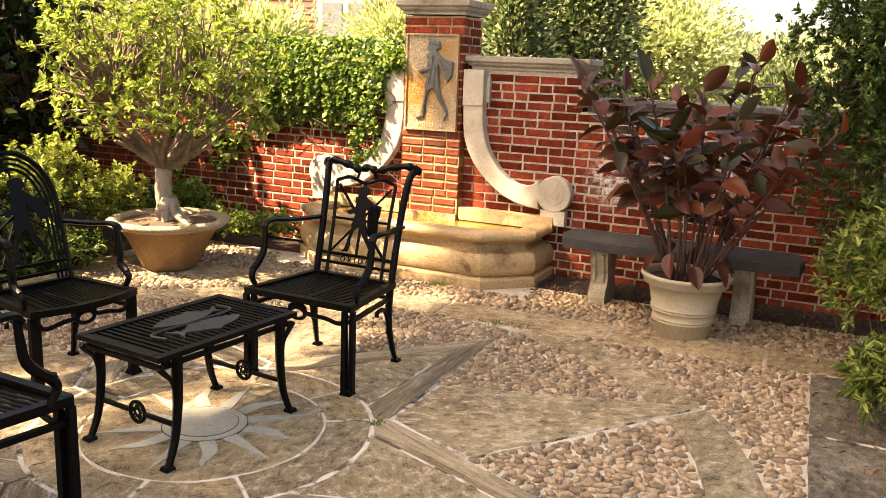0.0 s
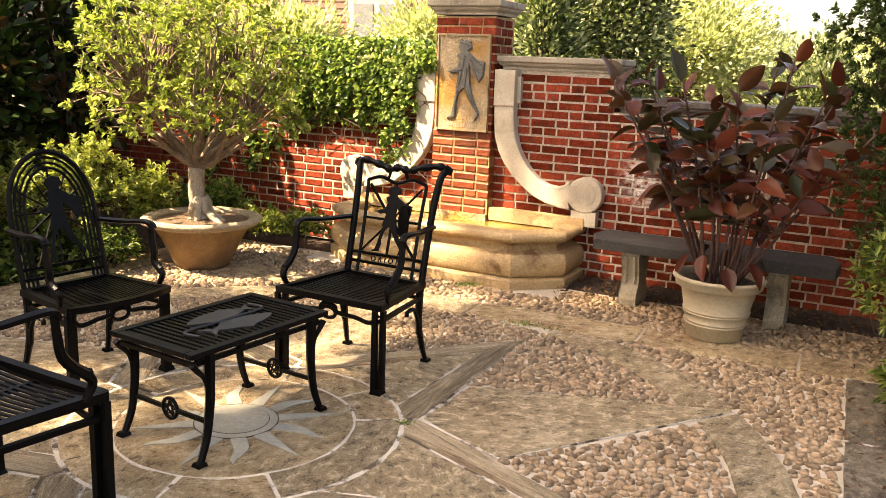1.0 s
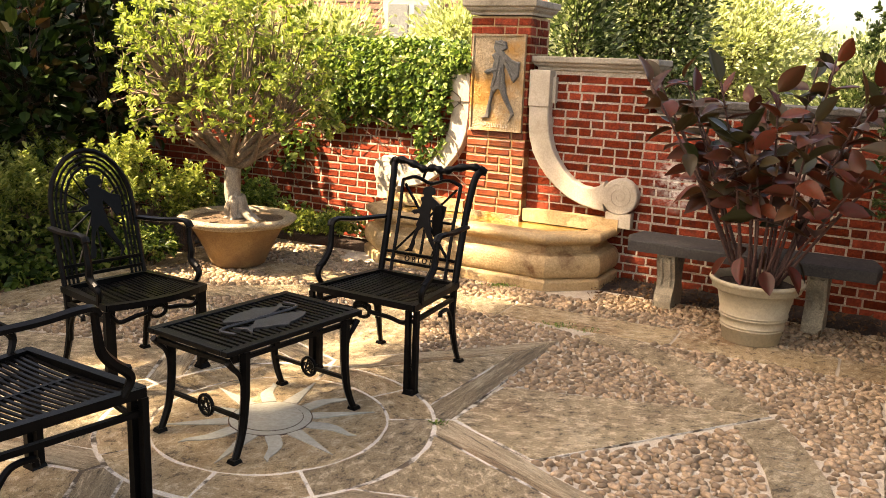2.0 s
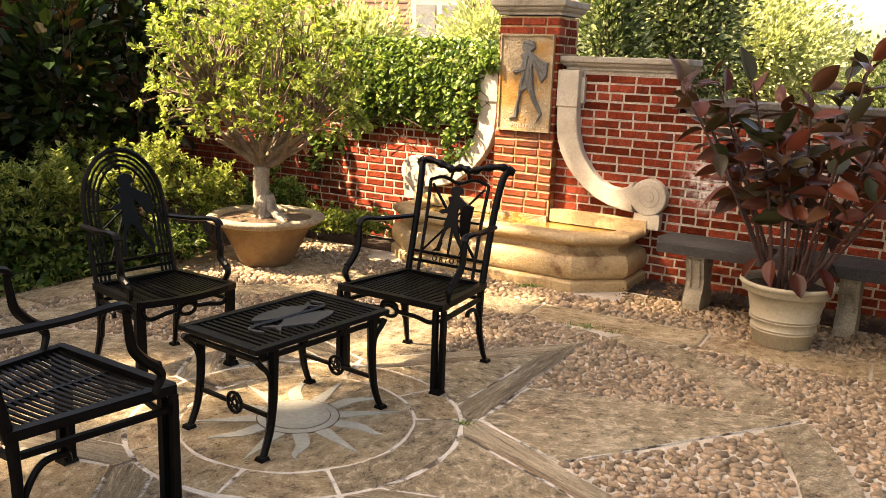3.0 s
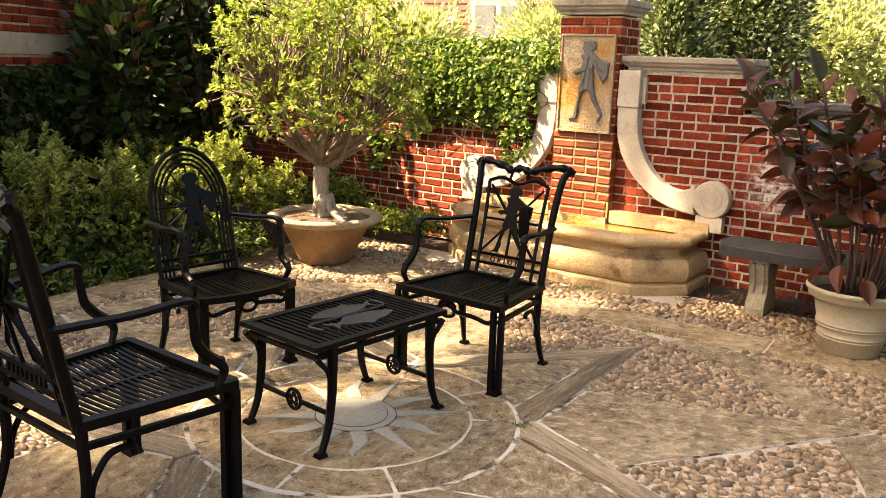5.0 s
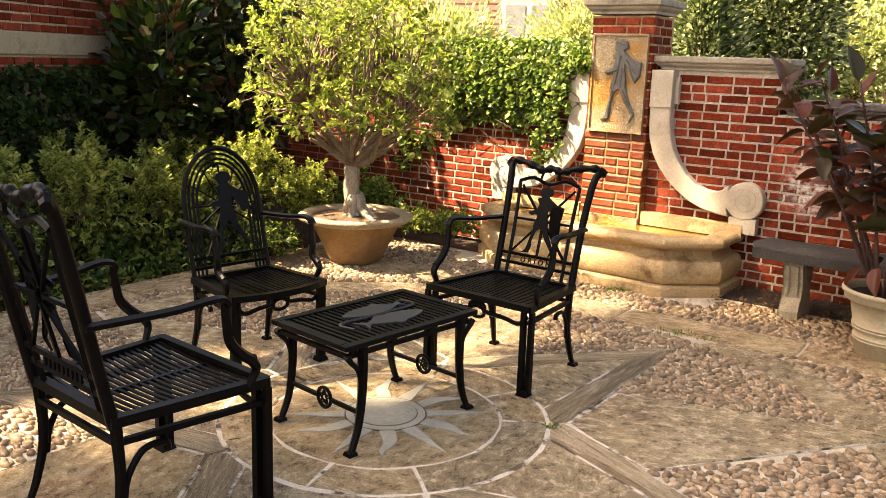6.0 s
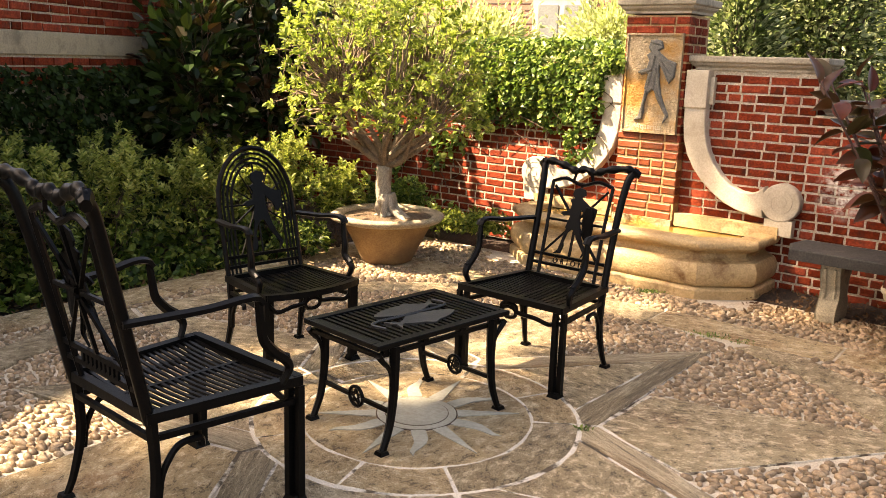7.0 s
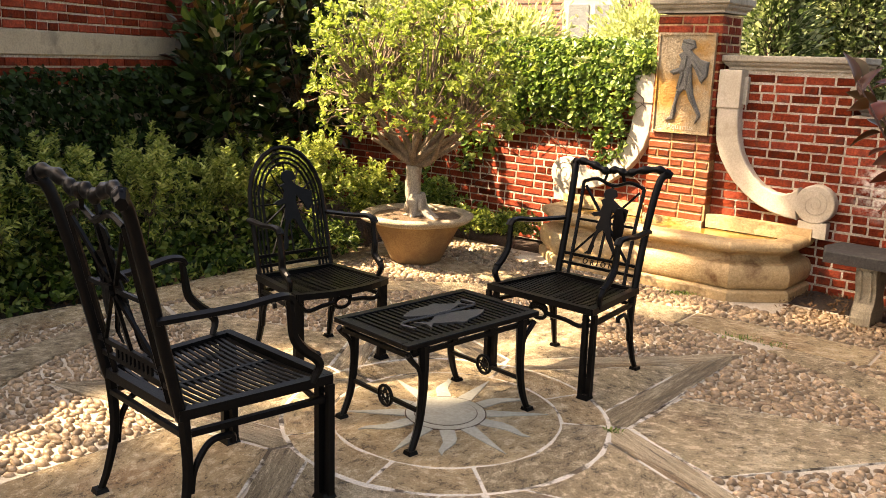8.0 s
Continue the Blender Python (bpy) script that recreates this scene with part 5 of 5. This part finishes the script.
BIG = [big_leaf(b, c) for b, c in ((0.10, 0.35), (0.25, 0.5), (0.02, 0.25), (0.4, 0.3))]
rng = random.Random(33)
stems = Shape()
for i in range(24):
    a = 2 * math.pi * (i / 24 + rng.uniform(-0.02, 0.02))
    reach, high = rng.uniform(0.18, 0.86), rng.uniform(0.80, 1.36)
    high -= 0.25 * max(0, reach - 0.42)
    foot = Vector((0.11 * math.cos(a), 0.11 * math.sin(a), 0.0))
    top = Vector((reach * math.cos(a), reach * 0.9 * math.sin(a), high))
    mid = foot.lerp(top, 0.5) + Vector((0.02 * math.cos(a + 2), 0.03 * math.sin(a + 1), 0.03))
    line = curve([foot, mid, top], 8)
    stems.tube(line, [0.0105 - 0.0003 * k for k in range(len(line))], 6)
    n = rng.randint(11, 14)
    for k in range(n):
        f = 0.44 + 0.56 * (k / (n - 1)) ** 0.8
        j = min(len(line) - 1, int(f * (len(line) - 1)))
        p = line[j] + Vector((rng.uniform(-1, 1), rng.uniform(-1, 1), rng.uniform(-1, 1))) * 0.015
        yaw = 137.5 * k + 40 * i + rng.uniform(-20, 20)
        rise = -22 + 62 * f ** 2.0 + rng.uniform(-35, 35) if k < n - 1 else 78
        size = rng.uniform(0.14, 0.215)
        leaf = part("leaf", BIG[rng.randrange(4)], LEAF_FICUS, ficus)
        leaf.matrix_basis = Matrix.Translation(p) @ pose(0, 0, 0, 0, 0, yaw) @ pose(0, 0, 0, rise, rng.uniform(-55, 55), 0) @ Matrix.Diagonal((size, size, size, 1))
for i in range(9):                      # old leaves that hang over the rim
    a = 2 * math.pi * i / 9 + 0.4
    leaf = part("leaf", BIG[i % 4], LEAF_FICUS, ficus)
    leaf.matrix_basis = Matrix.Translation((0.20 * math.cos(a), 0.20 * math.sin(a), 0.13 + 0.03 * (i % 3))) @ pose(0, 0, 0, 0, 0, math.degrees(a) - 90) @ pose(0, 0, 0, -62 + 9 * (i % 4), 20 - 9 * (i % 5)) @ Matrix.Diagonal((0.17, 0.17, 0.17, 1))
part("branchwork", stems, FICUS_STEM, ficus, smooth=True)

AZ = "leafy azalea shrub with pale shoot tips beside the house"
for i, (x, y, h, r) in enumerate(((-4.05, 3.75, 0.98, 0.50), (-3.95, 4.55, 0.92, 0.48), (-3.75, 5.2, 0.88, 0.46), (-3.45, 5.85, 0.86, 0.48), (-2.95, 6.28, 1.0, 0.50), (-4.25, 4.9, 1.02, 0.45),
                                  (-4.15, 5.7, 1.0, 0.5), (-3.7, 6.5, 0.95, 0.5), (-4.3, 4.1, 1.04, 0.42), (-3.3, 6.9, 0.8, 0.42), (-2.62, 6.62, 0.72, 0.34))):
    # chosen shrubs get the leaf copy with sunlight put into its colour
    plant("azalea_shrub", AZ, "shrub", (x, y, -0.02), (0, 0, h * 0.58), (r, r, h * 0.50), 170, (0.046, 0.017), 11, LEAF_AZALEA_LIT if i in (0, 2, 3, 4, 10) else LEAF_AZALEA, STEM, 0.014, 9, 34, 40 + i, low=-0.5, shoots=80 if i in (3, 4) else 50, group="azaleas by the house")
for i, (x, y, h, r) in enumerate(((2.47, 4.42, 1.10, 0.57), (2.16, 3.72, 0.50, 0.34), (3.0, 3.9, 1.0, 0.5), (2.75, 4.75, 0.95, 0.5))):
    # sunlight is put into the leaf colour here too
    plant("azalea_shrub", "azalea shrub with narrow sunlit leaves overhanging the border slabs", "shrub", (x, y, -0.02), (0, 0, h * 0.55), (r, r, h * 0.48), 420, (0.058, 0.019), 12, LEAF_AZALEA_LIT, STEM, 0.014, 9, 34,
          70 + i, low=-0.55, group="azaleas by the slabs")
plant("yew_bush", "tall dark evergreen bush with fine leaves over the low wall", "bush", (3.10, 5.22, -0.02), (-0.10, 0, 1.75), (1.10, 0.55, 1.48), 4400, (0.037, 0.018), 16, LEAF_YEW, STEM, 0.05, 12, 110, 81, low=-0.75,
      spread_from=(0, 0, 0.4))
plant("yew_bush", "tall dark evergreen bush with fine leaves over the low wall", "bush", (2.62, 5.35, -0.02), (0.1, 0, 0.80), (0.50, 0.28, 0.50), 300, (0.032, 0.013), 11, LEAF_YEW, STEM, 0.015, 8, 40, 82, low=-0.75)
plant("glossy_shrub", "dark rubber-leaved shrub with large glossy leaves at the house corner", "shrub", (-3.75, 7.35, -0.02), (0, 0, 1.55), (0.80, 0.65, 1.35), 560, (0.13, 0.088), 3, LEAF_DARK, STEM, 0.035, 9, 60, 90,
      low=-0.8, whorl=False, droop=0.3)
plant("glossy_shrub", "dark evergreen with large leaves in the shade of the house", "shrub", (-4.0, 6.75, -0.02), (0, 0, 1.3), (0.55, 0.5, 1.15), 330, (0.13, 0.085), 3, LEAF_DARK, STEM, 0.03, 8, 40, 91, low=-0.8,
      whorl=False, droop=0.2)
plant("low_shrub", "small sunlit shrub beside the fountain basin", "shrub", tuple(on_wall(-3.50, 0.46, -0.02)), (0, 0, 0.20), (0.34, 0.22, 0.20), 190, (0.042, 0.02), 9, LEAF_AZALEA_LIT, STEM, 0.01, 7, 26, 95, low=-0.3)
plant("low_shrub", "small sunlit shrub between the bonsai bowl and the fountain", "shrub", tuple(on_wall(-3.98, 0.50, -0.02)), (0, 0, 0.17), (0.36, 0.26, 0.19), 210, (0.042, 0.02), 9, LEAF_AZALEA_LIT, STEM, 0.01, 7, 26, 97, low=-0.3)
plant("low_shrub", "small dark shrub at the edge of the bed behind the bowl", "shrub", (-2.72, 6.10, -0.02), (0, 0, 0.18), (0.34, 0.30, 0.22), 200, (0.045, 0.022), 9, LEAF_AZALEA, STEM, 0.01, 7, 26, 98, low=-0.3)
plant("low_shrub", "small shaded shrub behind the bonsai bowl", "shrub", tuple(on_wall(-4.55, 0.5, -0.02)), (0, 0, 0.30), (0.55, 0.30, 0.36), 220, (0.05, 0.026), 9, LEAF_IVY, STEM, 0.01, 7, 26, 96, low=-0.3)


def climber(name, label, m, fill, n, size, material, seed):
    """Leaves that hang on a wall; fill(rng) gives s, out, z."""
    rng = random.Random(seed)
    pts, ways = [], []
    while len(pts) < n:
        q = fill(rng)
        if q:
            pts.append(q)
            ways.append((rng.uniform(-0.7, 0.7), -0.6, -0.55))
    ob = thing(name, m, label, "ivy", kind="stuff")
    part("leaves", leaf_cloud(pts, ways, size, size * 0.85, 0.12, seed, 0.45), material, ob)
    vines = Shape()
    for k in range(40):
        a = Vector(rng.choice(pts))
        vines.tube(curve([a, a + Vector((rng.uniform(-0.2, 0.2), 0.02, -0.15)), a + Vector((rng.uniform(-0.3, 0.3), 0.05, -0.35))], 4), 0.004, 4)
    part("vines", vines, STEM, ob)
    return ob


def wall_ivy(rng):
    s = rng.uniform(-4.15, -2.44)
    top = 1.80 + 0.07 * noise.noise((s * 3, 1, 0)) - 0.10 * max(0, s + 2.75) / 0.3
    low = 1.10 + 0.13 * noise.noise((s * 2.2, 5, 0)) - (0.28 if -2.95 < s < -2.68 else 0.0) + (0.42 if s > -2.62 else 0.0)
    z = rng.uniform(low - 0.06, top)
    out = 0.06 + (0.11 if s < -3.1 else 0.08) * math.sin(math.pi * min(1, max(0, (z - low) / (top - low)))) ** 0.7
    if z > 1.56 and rng.random() < 0.35:
        return s, rng.uniform(-0.05, 0.35), top - rng.random() * 0.05
    if noise.noise((s * 7, z * 7, 3)) < -0.30 or (z < low + 0.12 and rng.random() < 0.5):
        return None
    return s, -out * rng.uniform(0.55, 1.1), z


climber("wall_ivy", "lush bright green ivy tumbling over the garden wall", WALL, wall_ivy, 7200, 0.047, LEAF_IVY, 5)


def thin_ivy(rng):
    s = rng.uniform(-5.3, -4.05)
    z = rng.uniform(0.0, 1.35)
    if noise.noise((s * 4, z * 3, 8)) < 0.02:
        return None
    return s, -rng.uniform(0.01, 0.06), z


climber("wall_ivy", "thin shaded ivy strands on the brick behind the bonsai", WALL, thin_ivy, 620, 0.06, LEAF_IVY, 6)


def house_ivy(rng):
    s = rng.uniform(3.0, 7.6)
    z = rng.uniform(0.0, 1.44 + 0.05 * noise.noise((s * 4, 2, 0)) + 0.03 * rng.random())
    return s, -rng.uniform(0.01, 0.16), z


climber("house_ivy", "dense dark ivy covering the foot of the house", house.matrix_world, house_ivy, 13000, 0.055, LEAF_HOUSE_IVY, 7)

# ground cover along the bed
rng = random.Random(8)
pts, ways = [], []
edge = [(-4.25, 3.6), (-3.72, 4.35), (-3.42, 5.05), (-3.15, 5.65), (-2.75, 6.2)]
while len(pts) < 4200:
    k = rng.randrange(len(edge) - 1)
    a, b = Vector(edge[k]), Vector(edge[k + 1])
    d = (b - a).normalized()
    q = a.lerp(b, rng.random()) + Vector((-d.y, d.x)) * rng.uniform(-0.02, 0.75)
    h = 0.05 + 0.38 * min(1, max(0, (q - a).dot(Vector((-d.y, d.x)))) / 0.45)
    pts.append((q.x, q.y, h * (0.35 + 0.65 * rng.random()) * (0.9 + 0.4 * noise.noise((q.x * 4, q.y * 4, 0)))))
    ways.append((0.5, -0.4, 0.2))
cover = thing("ground_cover", Matrix(), "low dark green ivy ground cover at the edge of the bed", "ground cover", kind="stuff")
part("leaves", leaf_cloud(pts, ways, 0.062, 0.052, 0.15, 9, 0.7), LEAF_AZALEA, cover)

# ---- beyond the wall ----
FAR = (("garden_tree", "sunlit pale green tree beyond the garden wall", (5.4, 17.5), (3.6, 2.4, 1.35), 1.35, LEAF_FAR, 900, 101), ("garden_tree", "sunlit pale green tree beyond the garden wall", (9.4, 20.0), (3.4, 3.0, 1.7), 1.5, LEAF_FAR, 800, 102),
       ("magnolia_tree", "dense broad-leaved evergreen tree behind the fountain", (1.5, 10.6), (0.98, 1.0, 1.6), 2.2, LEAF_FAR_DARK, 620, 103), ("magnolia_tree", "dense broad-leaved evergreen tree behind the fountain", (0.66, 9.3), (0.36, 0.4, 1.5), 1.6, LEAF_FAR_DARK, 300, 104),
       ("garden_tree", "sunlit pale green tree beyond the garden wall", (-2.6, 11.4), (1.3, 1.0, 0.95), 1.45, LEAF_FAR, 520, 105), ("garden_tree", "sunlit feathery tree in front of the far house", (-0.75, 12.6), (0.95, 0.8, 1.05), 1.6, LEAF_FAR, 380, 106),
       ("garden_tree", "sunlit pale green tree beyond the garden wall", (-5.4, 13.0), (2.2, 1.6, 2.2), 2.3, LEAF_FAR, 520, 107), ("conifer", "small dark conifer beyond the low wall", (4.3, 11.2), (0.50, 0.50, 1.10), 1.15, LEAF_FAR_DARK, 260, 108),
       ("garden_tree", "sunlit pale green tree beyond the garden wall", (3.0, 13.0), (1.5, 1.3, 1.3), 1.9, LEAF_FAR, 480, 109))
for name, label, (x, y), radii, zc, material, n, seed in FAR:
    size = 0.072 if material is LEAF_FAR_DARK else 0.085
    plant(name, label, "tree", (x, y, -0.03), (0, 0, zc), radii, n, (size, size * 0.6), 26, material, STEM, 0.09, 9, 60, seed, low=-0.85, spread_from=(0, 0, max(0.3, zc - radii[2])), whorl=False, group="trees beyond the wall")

far_house = thing("far_house", pose(-3.0, 17.0, 0, 0, 0, -12), "distant red brick house with a pale window frame", "house")
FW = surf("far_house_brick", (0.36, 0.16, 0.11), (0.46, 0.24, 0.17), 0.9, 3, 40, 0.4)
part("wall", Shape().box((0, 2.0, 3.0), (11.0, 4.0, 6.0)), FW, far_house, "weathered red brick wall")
rows = Shape()
for i in range(46):
    rows.box((0, -0.004, 0.1 + i * 0.125), (11.0, 0.012, 0.016))
part("mortar_lines", rows, DARK_COPING, far_house)
for x in (-3.6, 1.0, 4.2):
    win = part("window", Shape().box((x, -0.03, 2.75), (1.15, 0.10, 2.1)), CAST, far_house, "pale painted window frame")
    for sx in (-0.26, 0.26):
        for z in (2.28, 3.22):
            part("pane", Shape().box((x + sx, -0.085, z), (0.40, 0.02, 0.82)), PANE_SKY, win)
part("roof", Shape().add([(-5.8, -0.4, 6.0), (5.8, -0.4, 6.0), (5.8, 4.4, 6.0), (-5.8, 4.4, 6.0), (-5.8, 2, 7.6), (5.8, 2, 7.6)], [(0, 1, 5, 4), (2, 3, 4, 5), (0, 4, 3), (1, 2, 5), (0, 3, 2, 1)]), DARK_COPING, far_house, "dark grey roof")

# unseen tall tree added beyond the house to shade the patio
HIGH = 17.0
REACH = HIGH / math.tan(radians(SUN_EL))
AWAY = Vector((REACH * math.cos(radians(SUN_PLAN)), REACH * math.sin(radians(SUN_PLAN)), 0))
FOOT = AWAY + Vector((0.6, 2.6, -0.03))
shade = thing("added_shade_tree", Matrix.Translation(FOOT), "unseen tall tree, its high crown placed to shade the patio", "tree")
tips = []
rng = random.Random(61)
# each crown clump is set to block the sun from one chosen patch
for (cx, cy), radii, n in (((0.15, 2.1), (2.75, 3.0, 1.0), 900), ((-1.75, 4.95), (0.95, 0.7, 0.5), 85), ((-2.9, 4.1), (0.9, 1.0, 0.6), 60), ((2.8, 5.0), (1.7, 1.3, 0.8), 620), ((2.8, 6.2), (1.6, 0.75, 0.5), 300), ((2.9, 3.0), (2.3, 2.3, 0.8), 950),
                           ((1.9, 3.4), (0.8, 1.5, 0.6), 220), ((0.6, 5.05), (0.95, 0.6, 0.5), 95), ((0.45, 6.1), (0.75, 0.4, 0.3), 16), ((1.65, 7.1), (0.6, 0.4, 0.4), 55), ((-3.0, 7.9), (0.8, 0.9, 0.5), 150)):
    c = Vector((cx, cy, HIGH)) + AWAY
    tips += [(q - FOOT, v) for q, v in shrub_points(rng, c, radii, n, -1.0, 1.8, 2.5, cx)]
wood = Shape()
woody(wood, (0, 0, 0), tips, 16, 80, 0.30, 62, spread_from=(0.9, 0.6, 11.5))
part("trunk", wood, BARK, shade, smooth=True)
r2 = np.random.default_rng(63)
cc = np.repeat(np.array([t[0] for t in tips]), 13, 0) + r2.normal(0, 0.20, (len(tips) * 13, 3))
part("crown", leaf_cloud(cc, np.repeat(np.array([(0, 0, 0.1)]), len(cc), 0), 0.21, 0.13, 0.1, 64, 1.0), LEAF_IVY, shade)

# ---- river pebbles ----


def in_star(r, a):
    k = (a - TURN0) % 72
    k = min(k, 72 - k)                  # 0 at a node, 36 at a tip
    p0, p1 = Vector((STAR_NODE, 0)), Vector((STAR_TIP * math.cos(radians(36)), STAR_TIP * math.sin(radians(36))))
    q = Vector((r * math.cos(radians(k)), r * math.sin(radians(k))))
    d, w = p1 - p0, q - p0
    return d.x * w.y - d.y * w.x > -0.018 * d.length and r < STAR_TIP + 0.03


def in_kite(r, a):
    k = (a - TURN0 + 36) % 72 - 36
    q = (r * math.cos(radians(k)), r * math.sin(radians(k)))
    c, s = KITE_SIDE * math.cos(radians(20.2)), KITE_SIDE * math.sin(radians(20.2))
    return in_plan(q[0], q[1], [(0.7, 0), (c, -s - 0.015), (R_B1 + 0.05, -0.01), (R_B1 + 0.05, 0.01), (c, s + 0.015)])


def pebble_place(x, y):
    r, a = math.hypot(x - CX, y - CY), math.degrees(math.atan2(y - CY, x - CX))
    u, v = to_frame(x, y)
    if v > TOP1 + 0.014:
        if v > 3.05 or abs(u) > 2.7:
            return False
        w = WALL.inverted() @ Vector((x, y, 0))
        if -3.30 < w.x < -1.07 and -w.y < 0.78:
            return False
        if w.x > -1.1 and -w.y < 0.36 + 0.06 * noise.noise((w.x * 4, 0, 0)):
            return False
        return not (-w.y < 0.66 and abs(w.x + 0.60) < 0.08)
    if abs(u) > SIDE - 0.014 or v > TOP0 - 0.014:
        return False
    if r < 0.80 or R_B0 - 0.014 < r < R_B1 + 0.014:
        return False
    return not (in_star(r, a) or (r < R_B1 and in_kite(r, a)))


def pebble_mesh(seed):
    sh, n = Shape(), 9
    for i, (f, z) in enumerate(((1.0, -0.3), (1.0, 0.15), (0.86, 0.55), (0.52, 0.88))):
        for k in range(n):
            w = 2 * math.pi * k / n
            j = 1 + 0.28 * noise.noise((math.cos(w) * 1.6 + seed * 7, math.sin(w) * 1.3, z))
            sh.v.append((f * j * math.cos(w), f * j * math.sin(w), z))
    for i in range(3):
        for k in range(n):
            sh.f.append((n * i + k, n * i + (k + 1) % n, n * i + n + (k + 1) % n, n * i + n + k))
    sh.v.append((0.03, 0.02, 1.0))
    sh.f += [(3 * n + k, 3 * n + (k + 1) % n, 4 * n) for k in range(n)]
    return sh


FORMS = [pebble_mesh(i) for i in range(7)]
MESHES = []
for f in FORMS:
    me = f.mesh("pebble", True)
    me.materials.append(PEBBLE)
    MESHES.append(me)
rng = random.Random(17)
rest, singles = Shape(), 0
placed = {}
for tries in range(270000):
    u, v = rng.uniform(-2.7, 2.7), rng.uniform(-3.15, 3.08)
    x, y = framed(u, v)
    if not pebble_place(x, y):
        continue
    size = rng.uniform(0.0155, 0.026) if tries < 170000 else rng.uniform(0.010, 0.016)
    cell = (int(x / 0.09 + 100), int(y / 0.09 + 100))
    near = [q for i in (-1, 0, 1) for j in (-1, 0, 1) for q in placed.get((cell[0] + i, cell[1] + j), ())]
    if any((q[0] - x) ** 2 + ((q[1] - y) * 1.35) ** 2 < ((q[2] + size) * 1.04) ** 2 for q in near):
        continue
    placed.setdefault(cell, []).append((x, y, size))
    m = pose(x, y, 0.002, rng.uniform(-14, 14), rng.uniform(-14, 14), rng.gauss(-6, 34)) @ Matrix.Diagonal((size * rng.uniform(1.0, 1.45), size * rng.uniform(0.62, 0.86), size * rng.uniform(0.62, 0.92), 1))
    k = rng.randrange(7)
    if singles < 300 and 0.15 < x < 1.4 and 2.75 < y < 4.3:
        part("pebble", MESHES[k], PEBBLE, patio).matrix_basis = m
        singles += 1
    else:
        rest.add([m @ Vector(p) for p in FORMS[k].v], FORMS[k].f)
tagged(part("pebbles", rest, PEBBLE_FAR, patio, "brown river pebbles set in sandy mortar", smooth=True), kind="stuff")

# ---- litter and moss ----
rng = random.Random(19)
pts = []
for i in range(1400):
    s, d = rng.uniform(-1.2, 2.6), rng.random() ** 1.6 * 0.85 + 0.03
    q = on_wall(s, d)
    pts.append((q.x, q.y, 0.004 + 0.02 * rng.random()))
for i in range(260):
    q = framed(rng.uniform(SIDE, SIDE + 0.6), rng.uniform(-0.6, 2.4))
    pts.append((q[0], q[1], 0.018))
for i in range(420):
    q = framed(-SIDE1 - rng.uniform(-0.05, 0.3), rng.uniform(-0.5, 3.2))
    pts.append((q[0], q[1], 0.012))
litter = thing("leaf_litter", Matrix(), "scattered brown fallen leaves along wall and beds", "leaves", kind="stuff")
part("leaves", leaf_cloud(pts, [(0, 0, 0)] * len(pts), 0.038, 0.016, 0.2, 20, 1.0), LITTER, litter)
mulch = Shape()
n = 40
for i in range(n + 1):
    for j in range(9):
        s, d = -1.15 + 3.6 * i / n, 0.02 + 0.46 * j / 8
        q = on_wall(s, d + 0.05 * noise.noise((s * 3, 4, 0)))
        mulch.v.append((q.x, q.y, 0.014 - 0.03 * (j / 8) ** 2 + 0.02 * noise.noise((q.x * 8, q.y * 8, 0))))
for i in range(n):
    for j in range(8):
        a = 9 * i + j
        mulch.f.append((a, a + 1, a + 10, a + 9))
solid("mulch_strip", mulch, SOIL, "dark mulch strip along the foot of the wall", "mulch", kind="structure", smooth=True)
moss = thing("moss_tufts", Matrix(), "small green grass and moss tufts in the joints", "moss", kind="stuff")
pts, ways = [], []
for (x, y), n, r in (((-0.27, 3.56), 34, 0.022), ((0.33, 5.17), 75, 0.06), ((0.52, 5.10), 30, 0.05), (tuple(on_wall(-1.75, 0.80))[:2], 150, 0.05), (framed(-2.5, 1.2), 60, 0.04)):
    for i in range(n):
        pts.append((x + rng.gauss(0, r), y + rng.gauss(0, r * 0.6), 0.008))
        ways.append((rng.uniform(-0.6, 0.6), rng.uniform(-0.6, 0.6), 1))
part("blades", leaf_cloud(pts, ways, 0.022, 0.006, 0.1, 23, 0.45), LEAF_IVY, moss)
